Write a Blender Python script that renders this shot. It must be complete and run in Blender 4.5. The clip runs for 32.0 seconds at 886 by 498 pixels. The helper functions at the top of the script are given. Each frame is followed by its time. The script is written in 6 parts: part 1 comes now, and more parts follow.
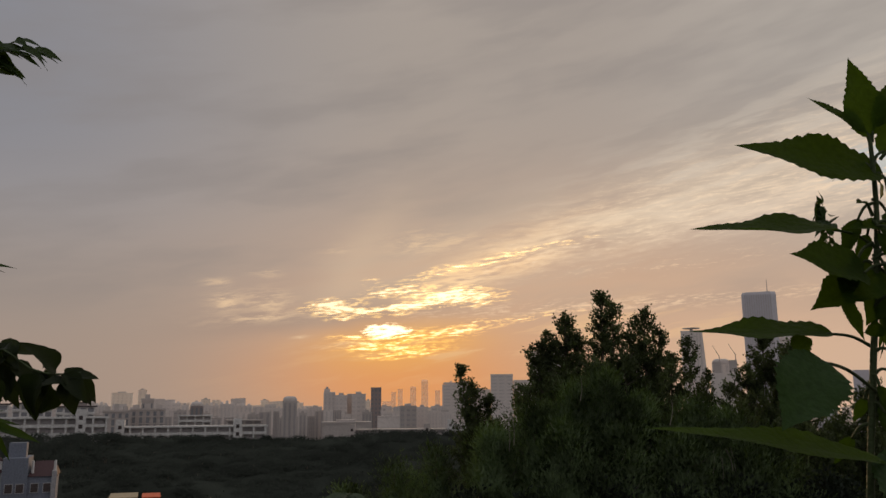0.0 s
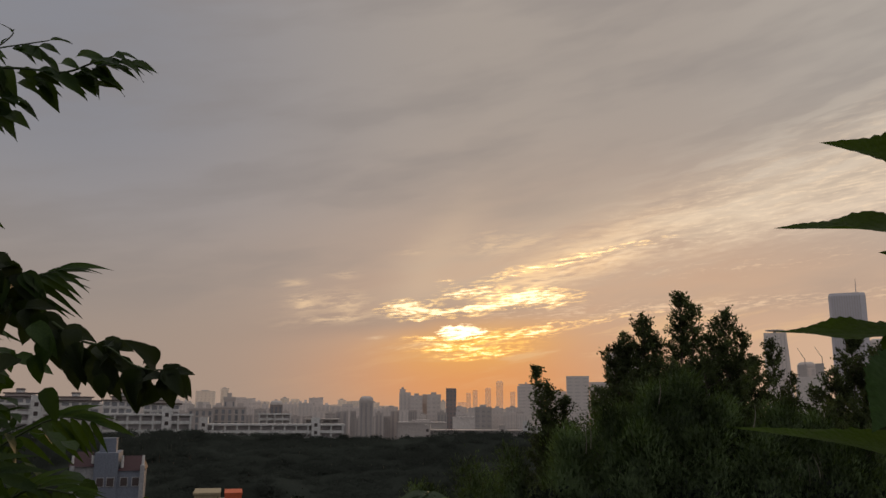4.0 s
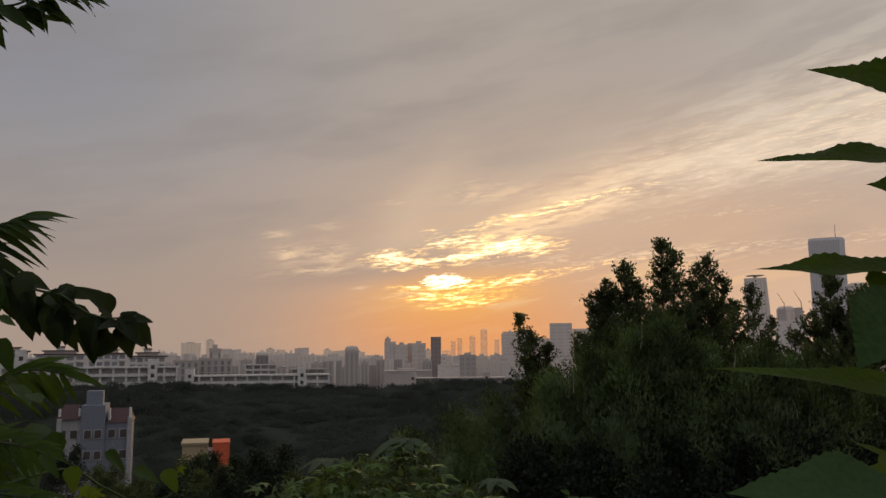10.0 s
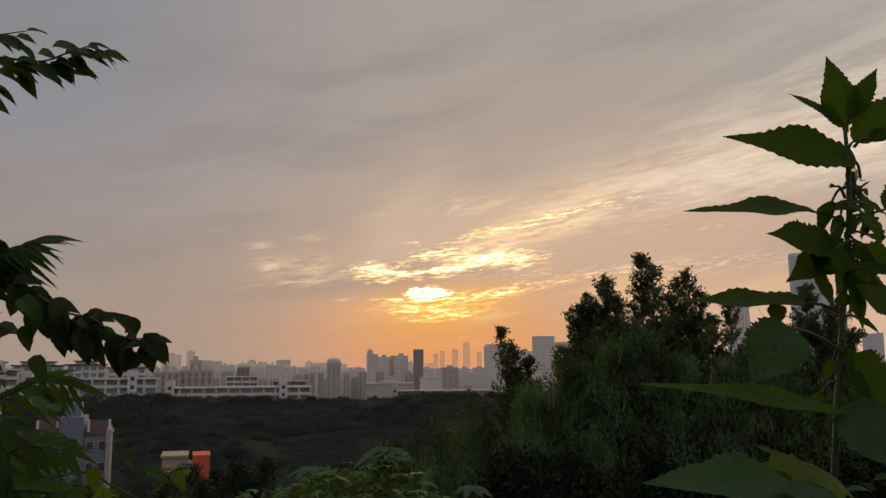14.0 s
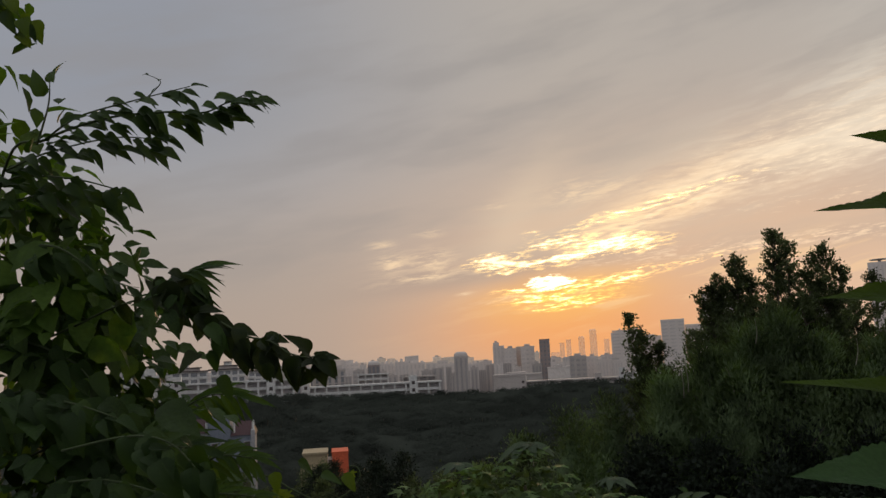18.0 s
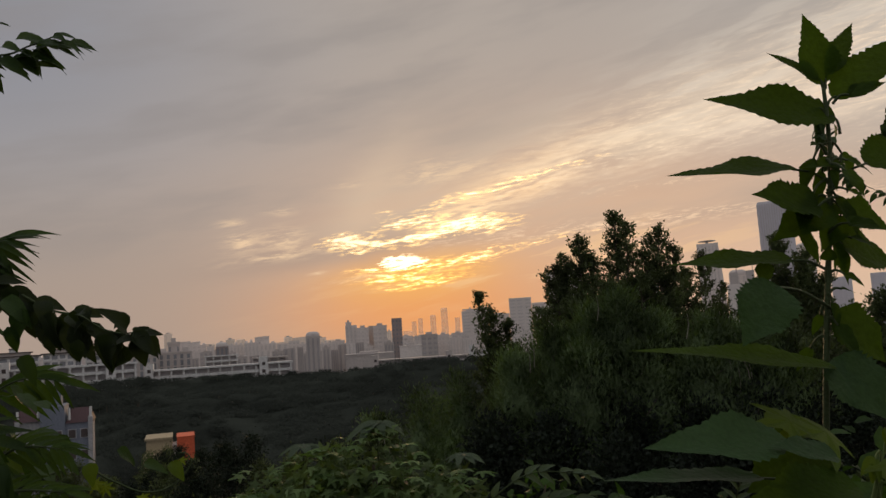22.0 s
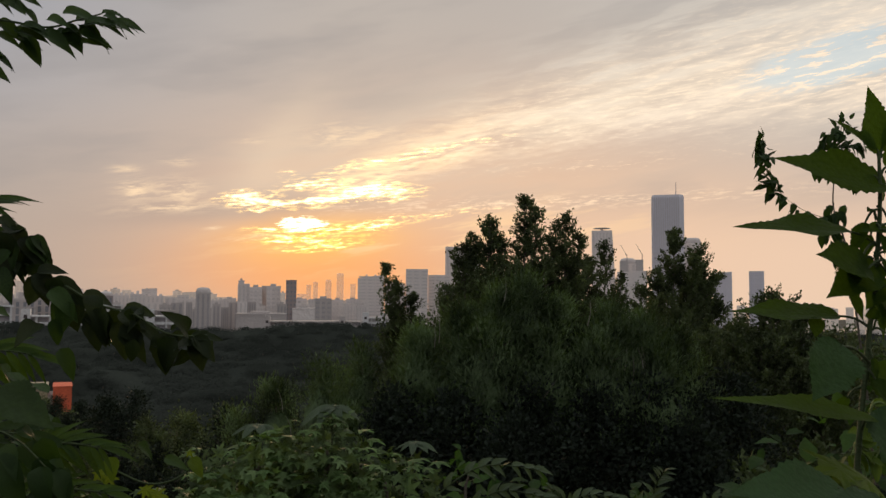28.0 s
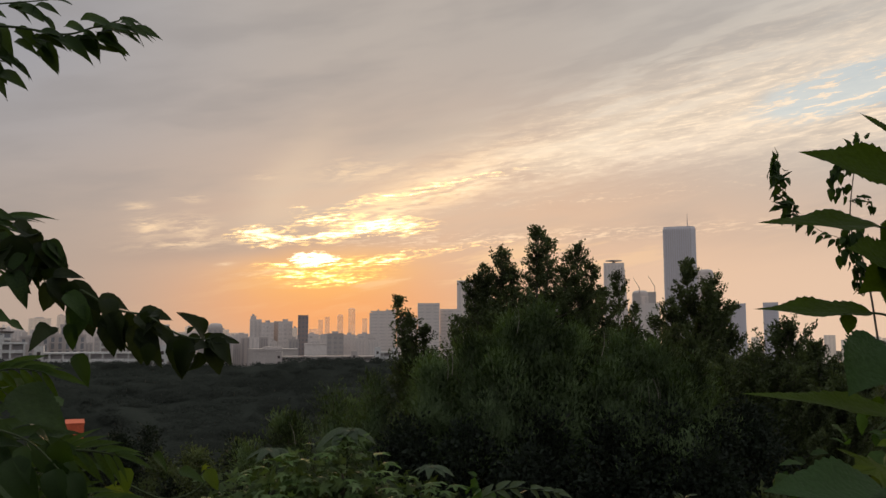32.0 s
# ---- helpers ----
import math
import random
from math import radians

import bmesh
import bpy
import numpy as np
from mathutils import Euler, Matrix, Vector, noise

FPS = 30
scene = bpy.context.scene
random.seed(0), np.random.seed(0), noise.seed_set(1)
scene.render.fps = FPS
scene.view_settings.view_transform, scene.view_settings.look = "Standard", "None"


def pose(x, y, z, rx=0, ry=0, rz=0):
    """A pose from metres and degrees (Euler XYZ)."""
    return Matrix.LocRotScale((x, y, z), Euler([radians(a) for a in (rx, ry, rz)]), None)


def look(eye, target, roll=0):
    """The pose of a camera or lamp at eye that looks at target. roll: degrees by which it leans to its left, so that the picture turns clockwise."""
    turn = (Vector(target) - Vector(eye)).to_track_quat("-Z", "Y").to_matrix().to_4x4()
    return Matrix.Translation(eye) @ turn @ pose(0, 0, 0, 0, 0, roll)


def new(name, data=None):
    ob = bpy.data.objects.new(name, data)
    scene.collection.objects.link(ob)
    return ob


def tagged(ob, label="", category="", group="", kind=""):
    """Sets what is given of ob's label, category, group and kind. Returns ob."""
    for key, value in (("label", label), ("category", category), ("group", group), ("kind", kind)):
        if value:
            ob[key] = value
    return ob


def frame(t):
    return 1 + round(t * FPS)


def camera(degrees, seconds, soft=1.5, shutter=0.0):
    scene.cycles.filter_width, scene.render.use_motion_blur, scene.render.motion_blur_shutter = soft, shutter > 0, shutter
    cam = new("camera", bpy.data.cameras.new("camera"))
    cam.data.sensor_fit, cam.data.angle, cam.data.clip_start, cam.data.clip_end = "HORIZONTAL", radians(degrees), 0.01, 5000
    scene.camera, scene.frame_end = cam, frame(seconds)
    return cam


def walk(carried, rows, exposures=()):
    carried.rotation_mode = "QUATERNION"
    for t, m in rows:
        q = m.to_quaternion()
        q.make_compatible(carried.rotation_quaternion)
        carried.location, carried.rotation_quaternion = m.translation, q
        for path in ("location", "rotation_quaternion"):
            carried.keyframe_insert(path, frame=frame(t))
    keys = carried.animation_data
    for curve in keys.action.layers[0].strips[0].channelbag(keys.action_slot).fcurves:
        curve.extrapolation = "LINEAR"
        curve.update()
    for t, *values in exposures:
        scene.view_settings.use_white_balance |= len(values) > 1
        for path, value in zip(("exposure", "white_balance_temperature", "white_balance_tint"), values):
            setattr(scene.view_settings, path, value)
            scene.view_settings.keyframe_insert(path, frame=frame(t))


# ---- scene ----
cam = camera(55.96, 32.0)
PATH = [
    (0.0, (-0.054, 0.230, 1.603), (0.2837, 10.0397, 3.5159), -0.42),
    (0.5, (-0.056, 0.231, 1.602), (0.1971, 10.0396, 3.5323), -0.33),
    (1.0, (-0.059, 0.225, 1.600), (0.0405, 10.0318, 3.5540), -0.17),
    (1.5, (-0.059, 0.224, 1.602), (-0.1263, 10.0249, 3.5855), -0.20),
    (2.0, (-0.062, 0.226, 1.601), (-0.2669, 10.0252, 3.5855), -0.09),
    (2.5, (-0.062, 0.219, 1.598), (-0.4454, 10.0188, 3.5495), 0.17),
    (3.0, (-0.062, 0.216, 1.598), (-0.5106, 10.0179, 3.5279), 0.15),
    (3.5, (-0.063, 0.212, 1.598), (-0.5628, 10.0116, 3.5284), 0.19),
    (5.5, (-0.062, 0.203, 1.600), (-0.7432, 9.9958, 3.5081), 0.52),
    (6.0, (-0.065, 0.211, 1.596), (-0.7848, 10.0018, 3.4983), 0.52),
    (6.5, (-0.064, 0.220, 1.597), (-0.8214, 10.0141, 3.4674), 0.48),
    (7.0, (-0.065, 0.228, 1.590), (-0.8797, 10.0251, 3.4236), 0.52),
    (7.5, (-0.058, 0.221, 1.587), (-0.9026, 10.0258, 3.3646), 0.56),
    (8.0, (-0.058, 0.232, 1.587), (-0.8847, 10.0469, 3.3179), 0.44),
    (8.5, (-0.055, 0.234, 1.588), (-0.8468, 10.0629, 3.2506), 0.22),
    (9.0, (-0.052, 0.251, 1.588), (-0.8245, 10.1087, 3.0824), -0.02),
    (9.5, (-0.049, 0.273, 1.595), (-0.7340, 10.1552, 2.9653), -0.28),
    (10.0, (-0.046, 0.266, 1.594), (-0.4042, 10.1703, 2.9232), -0.56),
    (10.5, (-0.034, 0.242, 1.597), (-0.0655, 10.1571, 2.8981), -0.70),
    (11.0, (-0.032, 0.238, 1.600), (0.0161, 10.1518, 2.9079), -0.84),
    (11.5, (-0.033, 0.222, 1.606), (0.0045, 10.1303, 2.9583), -0.70),
    (12.0, (-0.036, 0.217, 1.608), (-0.0061, 10.1157, 3.0294), -0.84),
    (12.5, (-0.035, 0.219, 1.607), (-0.0531, 10.1062, 3.1023), -0.83),
    (13.0, (-0.031, 0.213, 1.612), (-0.1395, 10.0889, 3.1766), -0.77),
    (13.5, (-0.030, 0.100, 1.602), (-0.1228, 9.9850, 3.1116), -0.48),
    (15.5, (-0.019, 0.022, 1.596), (-0.5107, 9.9049, 3.0426), -0.34),
    (16.0, (-0.000, 0.000, 1.600), (-0.6042, 9.8780, 3.0350), -0.40),
    (16.5, (-0.031, -0.022, 1.594), (-0.9892, 9.8284, 3.0252), -0.12),
    (17.0, (-0.051, -0.047, 1.609), (-1.3568, 9.7628, 3.0472), -0.69),
    (17.5, (-0.061, -0.054, 1.623), (-1.6260, 9.7178, 3.0580), -1.68),
    (18.0, (-0.057, -0.057, 1.625), (-1.6345, 9.7162, 3.0411), -2.91),
    (18.5, (-0.038, -0.039, 1.625), (-1.7444, 9.7166, 3.0121), -3.36),
    (19.0, (-0.019, -0.040, 1.640), (-1.9148, 9.6808, 3.0223), -4.12),
    (19.5, (-0.043, -0.017, 1.639), (-1.5327, 9.7856, 2.9418), -5.07),
    (20.0, (-0.072, -0.020, 1.651), (-0.7169, 9.8876, 2.8432), -6.21),
    (20.5, (-0.063, -0.007, 1.640), (-0.0401, 9.9308, 2.7507), -6.56),
    (21.0, (-0.059, 0.015, 1.637), (0.1049, 9.9541, 2.7291), -5.84),
    (21.5, (-0.051, 0.062, 1.611), (0.1378, 10.0024, 2.6892), -5.52),
    (22.0, (-0.053, 0.057, 1.615), (0.0985, 9.9982, 2.6865), -3.75),
    (22.5, (-0.090, 0.081, 1.607), (0.1405, 10.0239, 2.6530), -2.13),
    (23.0, (-0.166, 0.089, 1.620), (0.5828, 10.0143, 2.5857), -2.01),
    (23.5, (-0.231, 0.099, 1.635), (0.9929, 9.9855, 2.5118), -1.82),
    (24.0, (-0.264, 0.104, 1.638), (1.0227, 9.9880, 2.4477), -1.40),
    (24.5, (-0.293, 0.105, 1.642), (1.0411, 9.9851, 2.4219), -1.02),
    (25.0, (-0.310, 0.103, 1.641), (1.0522, 9.9786, 2.4206), -0.66),
    (25.5, (-0.317, 0.095, 1.645), (1.0887, 9.9635, 2.4471), -0.57),
    (27.5, (-0.335, 0.048, 1.700), (0.9852, 9.9348, 2.4121), 0.30),
    (28.0, (-0.325, 0.044, 1.710), (1.0083, 9.9323, 2.3808), 0.37),
    (28.5, (-0.318, 0.042, 1.714), (1.0608, 9.9270, 2.3391), 0.44),
    (29.0, (-0.321, 0.054, 1.713), (1.0837, 9.9366, 2.3102), 0.37),
    (29.5, (-0.324, 0.063, 1.690), (1.1069, 9.9424, 2.2830), 0.44),
    (30.0, (-0.327, 0.072, 1.669), (1.1127, 9.9457, 2.3292), 0.32),
    (30.5, (-0.332, 0.077, 1.659), (1.0714, 9.9385, 2.5416), 0.18),
    (31.0, (-0.334, 0.079, 1.653), (1.0132, 9.9446, 2.5745), 0.02),
    (31.5, (-0.334, 0.076, 1.655), (0.9392, 9.9421, 2.6769), -0.02),
    (32.0, (-0.335, 0.073, 1.657), (0.8574, 9.9431, 2.7321), -0.07),
]
EXPOSURES = [(0.0, -0.31, 6850, 10), (6.0, -0.31, 6850, 10), (10.0, -0.18, 6850, 10), (13.0, -0.22, 6850, 10), (16.0, -0.18, 6700, 8), (17.0, -0.05, 6600, 6), (18.0, 0.0, 6550, 6), (19.0, 0.13, 6500, 6), (20.5, -0.06, 6650, 8), (22.0, -0.14, 6750, 9), (23.0, -0.11, 6700, 8), (25.0, 0.05, 6600, 7), (28.0, 0.16, 6550, 7), (32.0, 0.06, 6650, 8)]
walk(cam, [(t, look(eye, target, roll)) for t, eye, target, roll in PATH], EXPOSURES)

# ---- world: evening sky with thin cloud, sun low behind it ----
SUN_AZ, SUN_EL = -2.0, 5.4


def sky_world():
    w = bpy.data.worlds.new("evening_sky")
    w.use_nodes = True
    nt = w.node_tree
    nt.nodes.clear()

    def put(socket, value):
        if isinstance(value, bpy.types.NodeSocket):
            nt.links.new(value, socket)
        else:
            socket.default_value = value

    def m(op, a, b=0.0, c=0.0):
        n = nt.nodes.new("ShaderNodeMath")
        n.operation = op
        put(n.inputs[0], a), put(n.inputs[1], b), put(n.inputs[2], c)
        return n.outputs[0]

    def add(a, b): return m("ADD", a, b)
    def sub(a, b): return m("SUBTRACT", a, b)
    def mul(a, b): return m("MULTIPLY", a, b)

    def smooth(x, lo, hi):
        n = nt.nodes.new("ShaderNodeMapRange")
        n.interpolation_type = "SMOOTHSTEP"
        put(n.inputs[0], x), put(n.inputs[1], lo), put(n.inputs[2], hi)
        return n.outputs[0]

    def mix(f, a, b, mode="MIX"):
        n = nt.nodes.new("ShaderNodeMix")
        n.data_type, n.blend_type = "RGBA", mode
        put(n.inputs[0], f)
        put(n.inputs[6], a if isinstance(a, bpy.types.NodeSocket) else (*a, 1))
        put(n.inputs[7], b if isinstance(b, bpy.types.NodeSocket) else (*b, 1))
        return n.outputs[2]

    def noise_at(x, y, scale, detail=4.0, rough=0.55):
        c = nt.nodes.new("ShaderNodeCombineXYZ")
        put(c.inputs[0], x), put(c.inputs[1], y)
        n = nt.nodes.new("ShaderNodeTexNoise")
        put(n.inputs["Vector"], c.outputs[0])
        put(n.inputs["Scale"], scale), put(n.inputs["Detail"], detail), put(n.inputs["Roughness"], rough)
        return n.outputs[0]

    def blob(x, y, x0, y0, rx, ry, tilt=0.0):
        """A soft patch round (x0, y0) of those half widths, in degrees."""
        c, s = math.cos(radians(tilt)), math.sin(radians(tilt))
        dx, dy = sub(x, x0), sub(y, y0)
        u = m("DIVIDE", add(mul(dx, c), mul(dy, s)), rx)
        v = m("DIVIDE", sub(mul(dy, c), mul(dx, s)), ry)
        return m("EXPONENT", mul(add(mul(u, u), mul(v, v)), -1.0))

    co = nt.nodes.new("ShaderNodeTexCoord")
    sep = nt.nodes.new("ShaderNodeSeparateXYZ")
    nt.links.new(co.outputs["Generated"], sep.inputs[0])
    deg = 180 / math.pi
    az0 = mul(m("ARCTAN2", sep.outputs[0], sep.outputs[1]), deg)
    el0 = mul(m("ARCSINE", sep.outputs[2]), deg)
    # wind-drawn shapes: the places are shifted a little by noise
    wob1 = sub(noise_at(mul(az0, 0.22), mul(el0, 0.8), 1.0, 2.0), 0.5)
    wob2 = sub(noise_at(mul(az0, 0.30), add(mul(el0, 1.1), 30.0), 1.0, 2.0, 0.5), 0.5)
    az = add(az0, mul(wob1, 1.5))
    el = add(el0, mul(wob2, 0.55))
    # coordinates along and across the streaks, which rise to the right
    tilt = radians(10)
    u = add(mul(az, math.cos(tilt)), mul(el, math.sin(tilt)))
    v = sub(mul(el, math.cos(tilt)), mul(az, math.sin(tilt)))
    flat = sub(el, mul(az, 0.06))
    broad = noise_at(mul(u, 0.05), mul(v, 0.22), 1.0, 4.0, 0.55)
    streak = noise_at(mul(u, 0.11), mul(v, 0.85), 1.0, 4.0, 0.55)
    fine = noise_at(mul(u, 0.40), mul(v, 2.6), 1.0, 4.0, 0.55)
    thin = noise_at(mul(az, 0.75), mul(flat, 5.2), 1.0, 4.0, 0.58)
    ripple = noise_at(mul(az, 1.7), mul(flat, 8.5), 1.0, 3.0, 0.6)
    torn = add(add(mul(fine, 0.22), mul(thin, 0.42)), mul(ripple, 0.36))
    # cloud sheet: warm grey, bluer to the south and high up
    sheet = mix(smooth(el0, 0.0, 15.0), (0.50, 0.365, 0.295), (0.455, 0.405, 0.375))
    cool = mul(smooth(az0, 2.0, -30.0), smooth(el0, 2.0, 20.0))
    sheet = mix(mul(cool, 0.95), sheet, (0.285, 0.298, 0.352))
    sheet = mix(mul(smooth(az0, 10.0, 34.0), smooth(el0, 4.0, 18.0)), sheet, (0.55, 0.51, 0.475))
    sheet = mix(mul(mul(smooth(az0, -3.0, -17.0), smooth(el0, 14.0, 5.0)), 0.42), sheet, (0.33, 0.295, 0.275))
    sheet = mix(mul(mul(smooth(az0, 6.0, 22.0), smooth(el0, 11.5, 3.0)), 0.62), sheet, (0.92, 0.645, 0.465))
    warm = blob(az0, el0, 8.5, 6.5, 20.0, 8.0)
    sheet = mix(mul(warm, 0.75), sheet, (0.82, 0.515, 0.335))
    glow = blob(az0, el0, -0.5, 1.9, 9.5, 3.3)
    sheet = mix(mul(glow, 0.88), sheet, (0.95, 0.39, 0.135))
    core = blob(az, el, -1.0, 4.5, 5.2, 1.5, 4.0)
    sheet = mix(mul(core, 0.85), sheet, (1.08, 0.54, 0.12))
    shade = mul(smooth(broad, 0.40, 0.66), mul(smooth(el0, 4.5, 9.0), 0.42))
    sheet = mix(shade, sheet, (0.29, 0.265, 0.265))
    bank = blob(az, el, -7.0, 6.3, 7.5, 0.8, 6.0)
    sheet = mix(mul(bank, 0.55), sheet, (0.36, 0.285, 0.255))

    # lit band that fans out from the sun to the right
    reach = m("MAXIMUM", add(az, 2.0), 0.0)
    line = add(6.6, mul(sub(1.0, m("EXPONENT", mul(reach, -0.055))), 9.0))
    wide = add(0.85, mul(reach, 0.10))
    off = m("DIVIDE", sub(el, line), wide)
    off = mul(off, add(1.0, mul(smooth(off, 0.0, -0.35), 0.9)))
    band = mul(m("EXPONENT", mul(mul(off, off), -1.0)), smooth(az, -4.0, 4.0))
    far = smooth(az, -1.0, 22.0)
    lo, hi = sub(0.39, mul(far, 0.07)), add(0.56, mul(far, 0.08))
    lit = mul(band, smooth(add(add(mul(streak, 0.54), mul(fine, 0.26)), mul(thin, 0.20)), lo, hi))
    cream = mix(far, (1.45, 0.96, 0.50), (1.0, 0.81, 0.635))
    sky = mix(mul(lit, 0.95), sheet, cream)
    veil = mul(mul(blob(az, el, 16.0, 12.5, 18.0, 3.6, 9.0), smooth(broad, 0.33, 0.60)), 0.55)
    sky = mix(veil, sky, (0.92, 0.74, 0.565))
    low = mul(mul(smooth(streak, 0.48, 0.62), blob(az, el0, 9.0, 4.8, 13.0, 1.7, 6.0)), 0.65)
    sky = mix(low, sky, (1.0, 0.66, 0.36))
    upper = mul(mul(smooth(streak, 0.46, 0.62), blob(az, el, 24.0, 17.0, 13.0, 3.0, 16.0)), 0.40)
    sky = mix(upper, sky, (0.80, 0.72, 0.63))

    # thin ribbons low over the skyline and along the band's lower edge
    ribbon = mul(blob(az, el, 15.0, 7.0, 15.0, 0.42, 1.5), smooth(torn, 0.47, 0.60))
    ribbon = add(ribbon, mul(blob(az, el, 19.0, 9.6, 9.0, 0.5, 3.0), mul(smooth(torn, 0.52, 0.64), 0.7)))
    sky = mix(mul(ribbon, 0.8), sky, (1.08, 0.78, 0.53))
    ribs = mul(band, mul(smooth(torn, 0.49, 0.64), mul(smooth(az, 0.0, 8.0), 0.55)))
    sky = mix(ribs, sky, (1.12, 0.88, 0.65))

    # patches where the sun breaks through: solid cores with torn, layered edges
    breaks = (
        (-5.4, 7.0, 1.7, 0.52, 3.0, 1.45), (-3.2, 6.9, 1.5, 0.20, 7.0, 0.95), (-5.3, 6.2, 0.9, 0.12, 4.0, 0.75),
        (-1.6, 8.1, 1.8, 0.34, 7.0, 1.0), (-2.9, 8.8, 0.9, 0.32, 6.0, 0.55), (2.3, 7.8, 2.3, 0.58, 4.0, 1.45), (-0.6, 7.05, 2.0, 0.30, 6.0, 1.25),
        (-2.3, 6.45, 1.1, 0.15, 5.0, 1.0), (4.9, 7.6, 1.8, 0.50, 7.0, 0.62), (-4.4, 4.95, 1.1, 0.17, 0.0, 0.95), (1.0, 5.15, 2.2, 0.20, 5.0, 0.72),
        (3.6, 5.6, 2.0, 0.38, 8.0, 0.60), (-1.7, 4.40, 1.9, 0.17, 0.0, 0.78), (-0.8, 3.85, 2.3, 0.28, 6.0, 0.74), (-3.6, 4.25, 1.0, 0.14, 0.0, 0.62), (-1.2, 4.7, 5.0, 1.0, 3.0, 0.50),
        (1.0, 9.3, 2.2, 0.35, 14.0, 0.55), (5.0, 10.1, 3.2, 0.30, 13.0, 0.52), (10.0, 11.2, 4.0, 0.25, 9.0, 0.42), (8.5, 6.3, 4.0, 0.30, 6.0, 0.42), (-7.2, 6.9, 1.0, 0.3, 5.0, 0.4),
    )
    power = 0.0
    for x0, y0, rx, ry, tl, amp in breaks:
        power = add(power, mul(blob(az, el, x0, y0, rx, ry, tl), amp))
    power = add(power, mul(mul(sub(torn, 0.515), 8.5), smooth(power, 0.08, 0.5)))
    sky = mix(1.0, sky, mix(smooth(power, 0.12, 0.85), (0.0, 0.0, 0.0), (0.60, 0.36, 0.06)), "ADD")
    sky = mix(1.0, sky, mix(smooth(power, 0.72, 1.5), (0.0, 0.0, 0.0), (0.85, 0.85, 0.66)), "ADD")
    slot = blob(add(az0, mul(wob1, 0.8)), add(el0, mul(wob2, 0.3)), SUN_AZ, SUN_EL, 1.75, 0.52, 1.0)
    slot = add(slot, mul(mul(sub(torn, 0.5), 4.0), smooth(slot, 0.1, 0.5)))
    sky = mix(1.0, sky, mix(smooth(slot, 0.30, 0.85), (0.0, 0.0, 0.0), (2.2, 1.8, 1.2)), "ADD")
    wisps = 0.0
    for x0, y0, rx, ry, amp in ((-12.7, 7.3, 1.1, 0.6, 1.0), (-9.9, 7.4, 1.3, 0.7, 1.0), (-10.4, 6.25, 2.8, 0.34, 0.8), (-7.7, 5.0, 0.55, 0.12, 0.9), (-10.1, 9.3, 0.9, 0.32, 0.6), (-13.4, 8.6, 0.9, 0.25, 0.7), (0.6, 11.4, 2.4, 0.8, 0.75), (3.4, 11.6, 1.2, 0.4, 0.5), (-5.4, 10.9, 1.0, 0.3, 0.5), (-5.2, 4.4, 2.4, 0.25, 0.5)):
        wisps = add(wisps, mul(blob(az, el, x0, y0, rx, ry, 6.0), amp))
    sky = mix(mul(mul(wisps, smooth(add(mul(torn, 0.55), mul(fine, 0.45)), 0.40, 0.60)), 0.85), sky, (1.0, 0.72, 0.47))
    plume = add(mul(blob(az, el, -4.0, 10.5, 4.5, 1.6, 50.0), 0.30), mul(blob(az, el, -1.0, 9.6, 5.5, 1.1, 24.0), 0.25))
    sky = mix(mul(plume, add(0.4, mul(broad, 1.0))), sky, (0.95, 0.72, 0.50))

    # clear sky in the gaps to the north and beyond
    clear = nt.nodes.new("ShaderNodeTexSky")
    clear.sky_type, clear.sun_disc = "NISHITA", False
    clear.sun_elevation, clear.sun_rotation = radians(SUN_EL), radians(SUN_AZ)
    blue = mix(1.0, mix(1.0, clear.outputs[0], (0.05, 0.05, 0.05), "MULTIPLY"), (0.41, 0.46, 0.50), "ADD")
    gap = mul(blob(az, el, 34.0, 15.4, 5.6, 1.35, 9.0), smooth(add(mul(fine, 0.45), mul(torn, 0.55)), 0.60, 0.47))
    sky = mix(m("MINIMUM", mul(smooth(gap, 0.08, 0.6), 1.0), 0.75), sky, blue)
    # an overcast sky is brightest overhead, and cooler away from the sun
    away = smooth(m("ABSOLUTE", az0), 50.0, 120.0)
    sky = mix(mul(away, 0.9), sky, (0.44, 0.44, 0.47))
    high = smooth(el0, 24.0, 75.0)
    sky = mix(high, sky, mix(0.25, (0.98, 0.97, 0.99), blue))

    bg = nt.nodes.new("ShaderNodeBackground")
    put(bg.inputs[0], sky)
    bg.inputs[1].default_value = 1.0
    out = nt.nodes.new("ShaderNodeOutputWorld")
    nt.links.new(bg.outputs[0], out.inputs[0])
    scene.world = w


sky_world()

sun = new("sun", bpy.data.lights.new("sun", "SUN"))
sun.data.energy, sun.data.angle, sun.data.color = 0.9, radians(10), (1.0, 0.62, 0.32)
sun_dir = Vector((math.sin(radians(SUN_AZ)) * math.cos(radians(SUN_EL)), math.cos(radians(SUN_AZ)) * math.cos(radians(SUN_EL)), math.sin(radians(SUN_EL))))
sun.matrix_world = look(sun_dir * 50, (0, 0, 0))


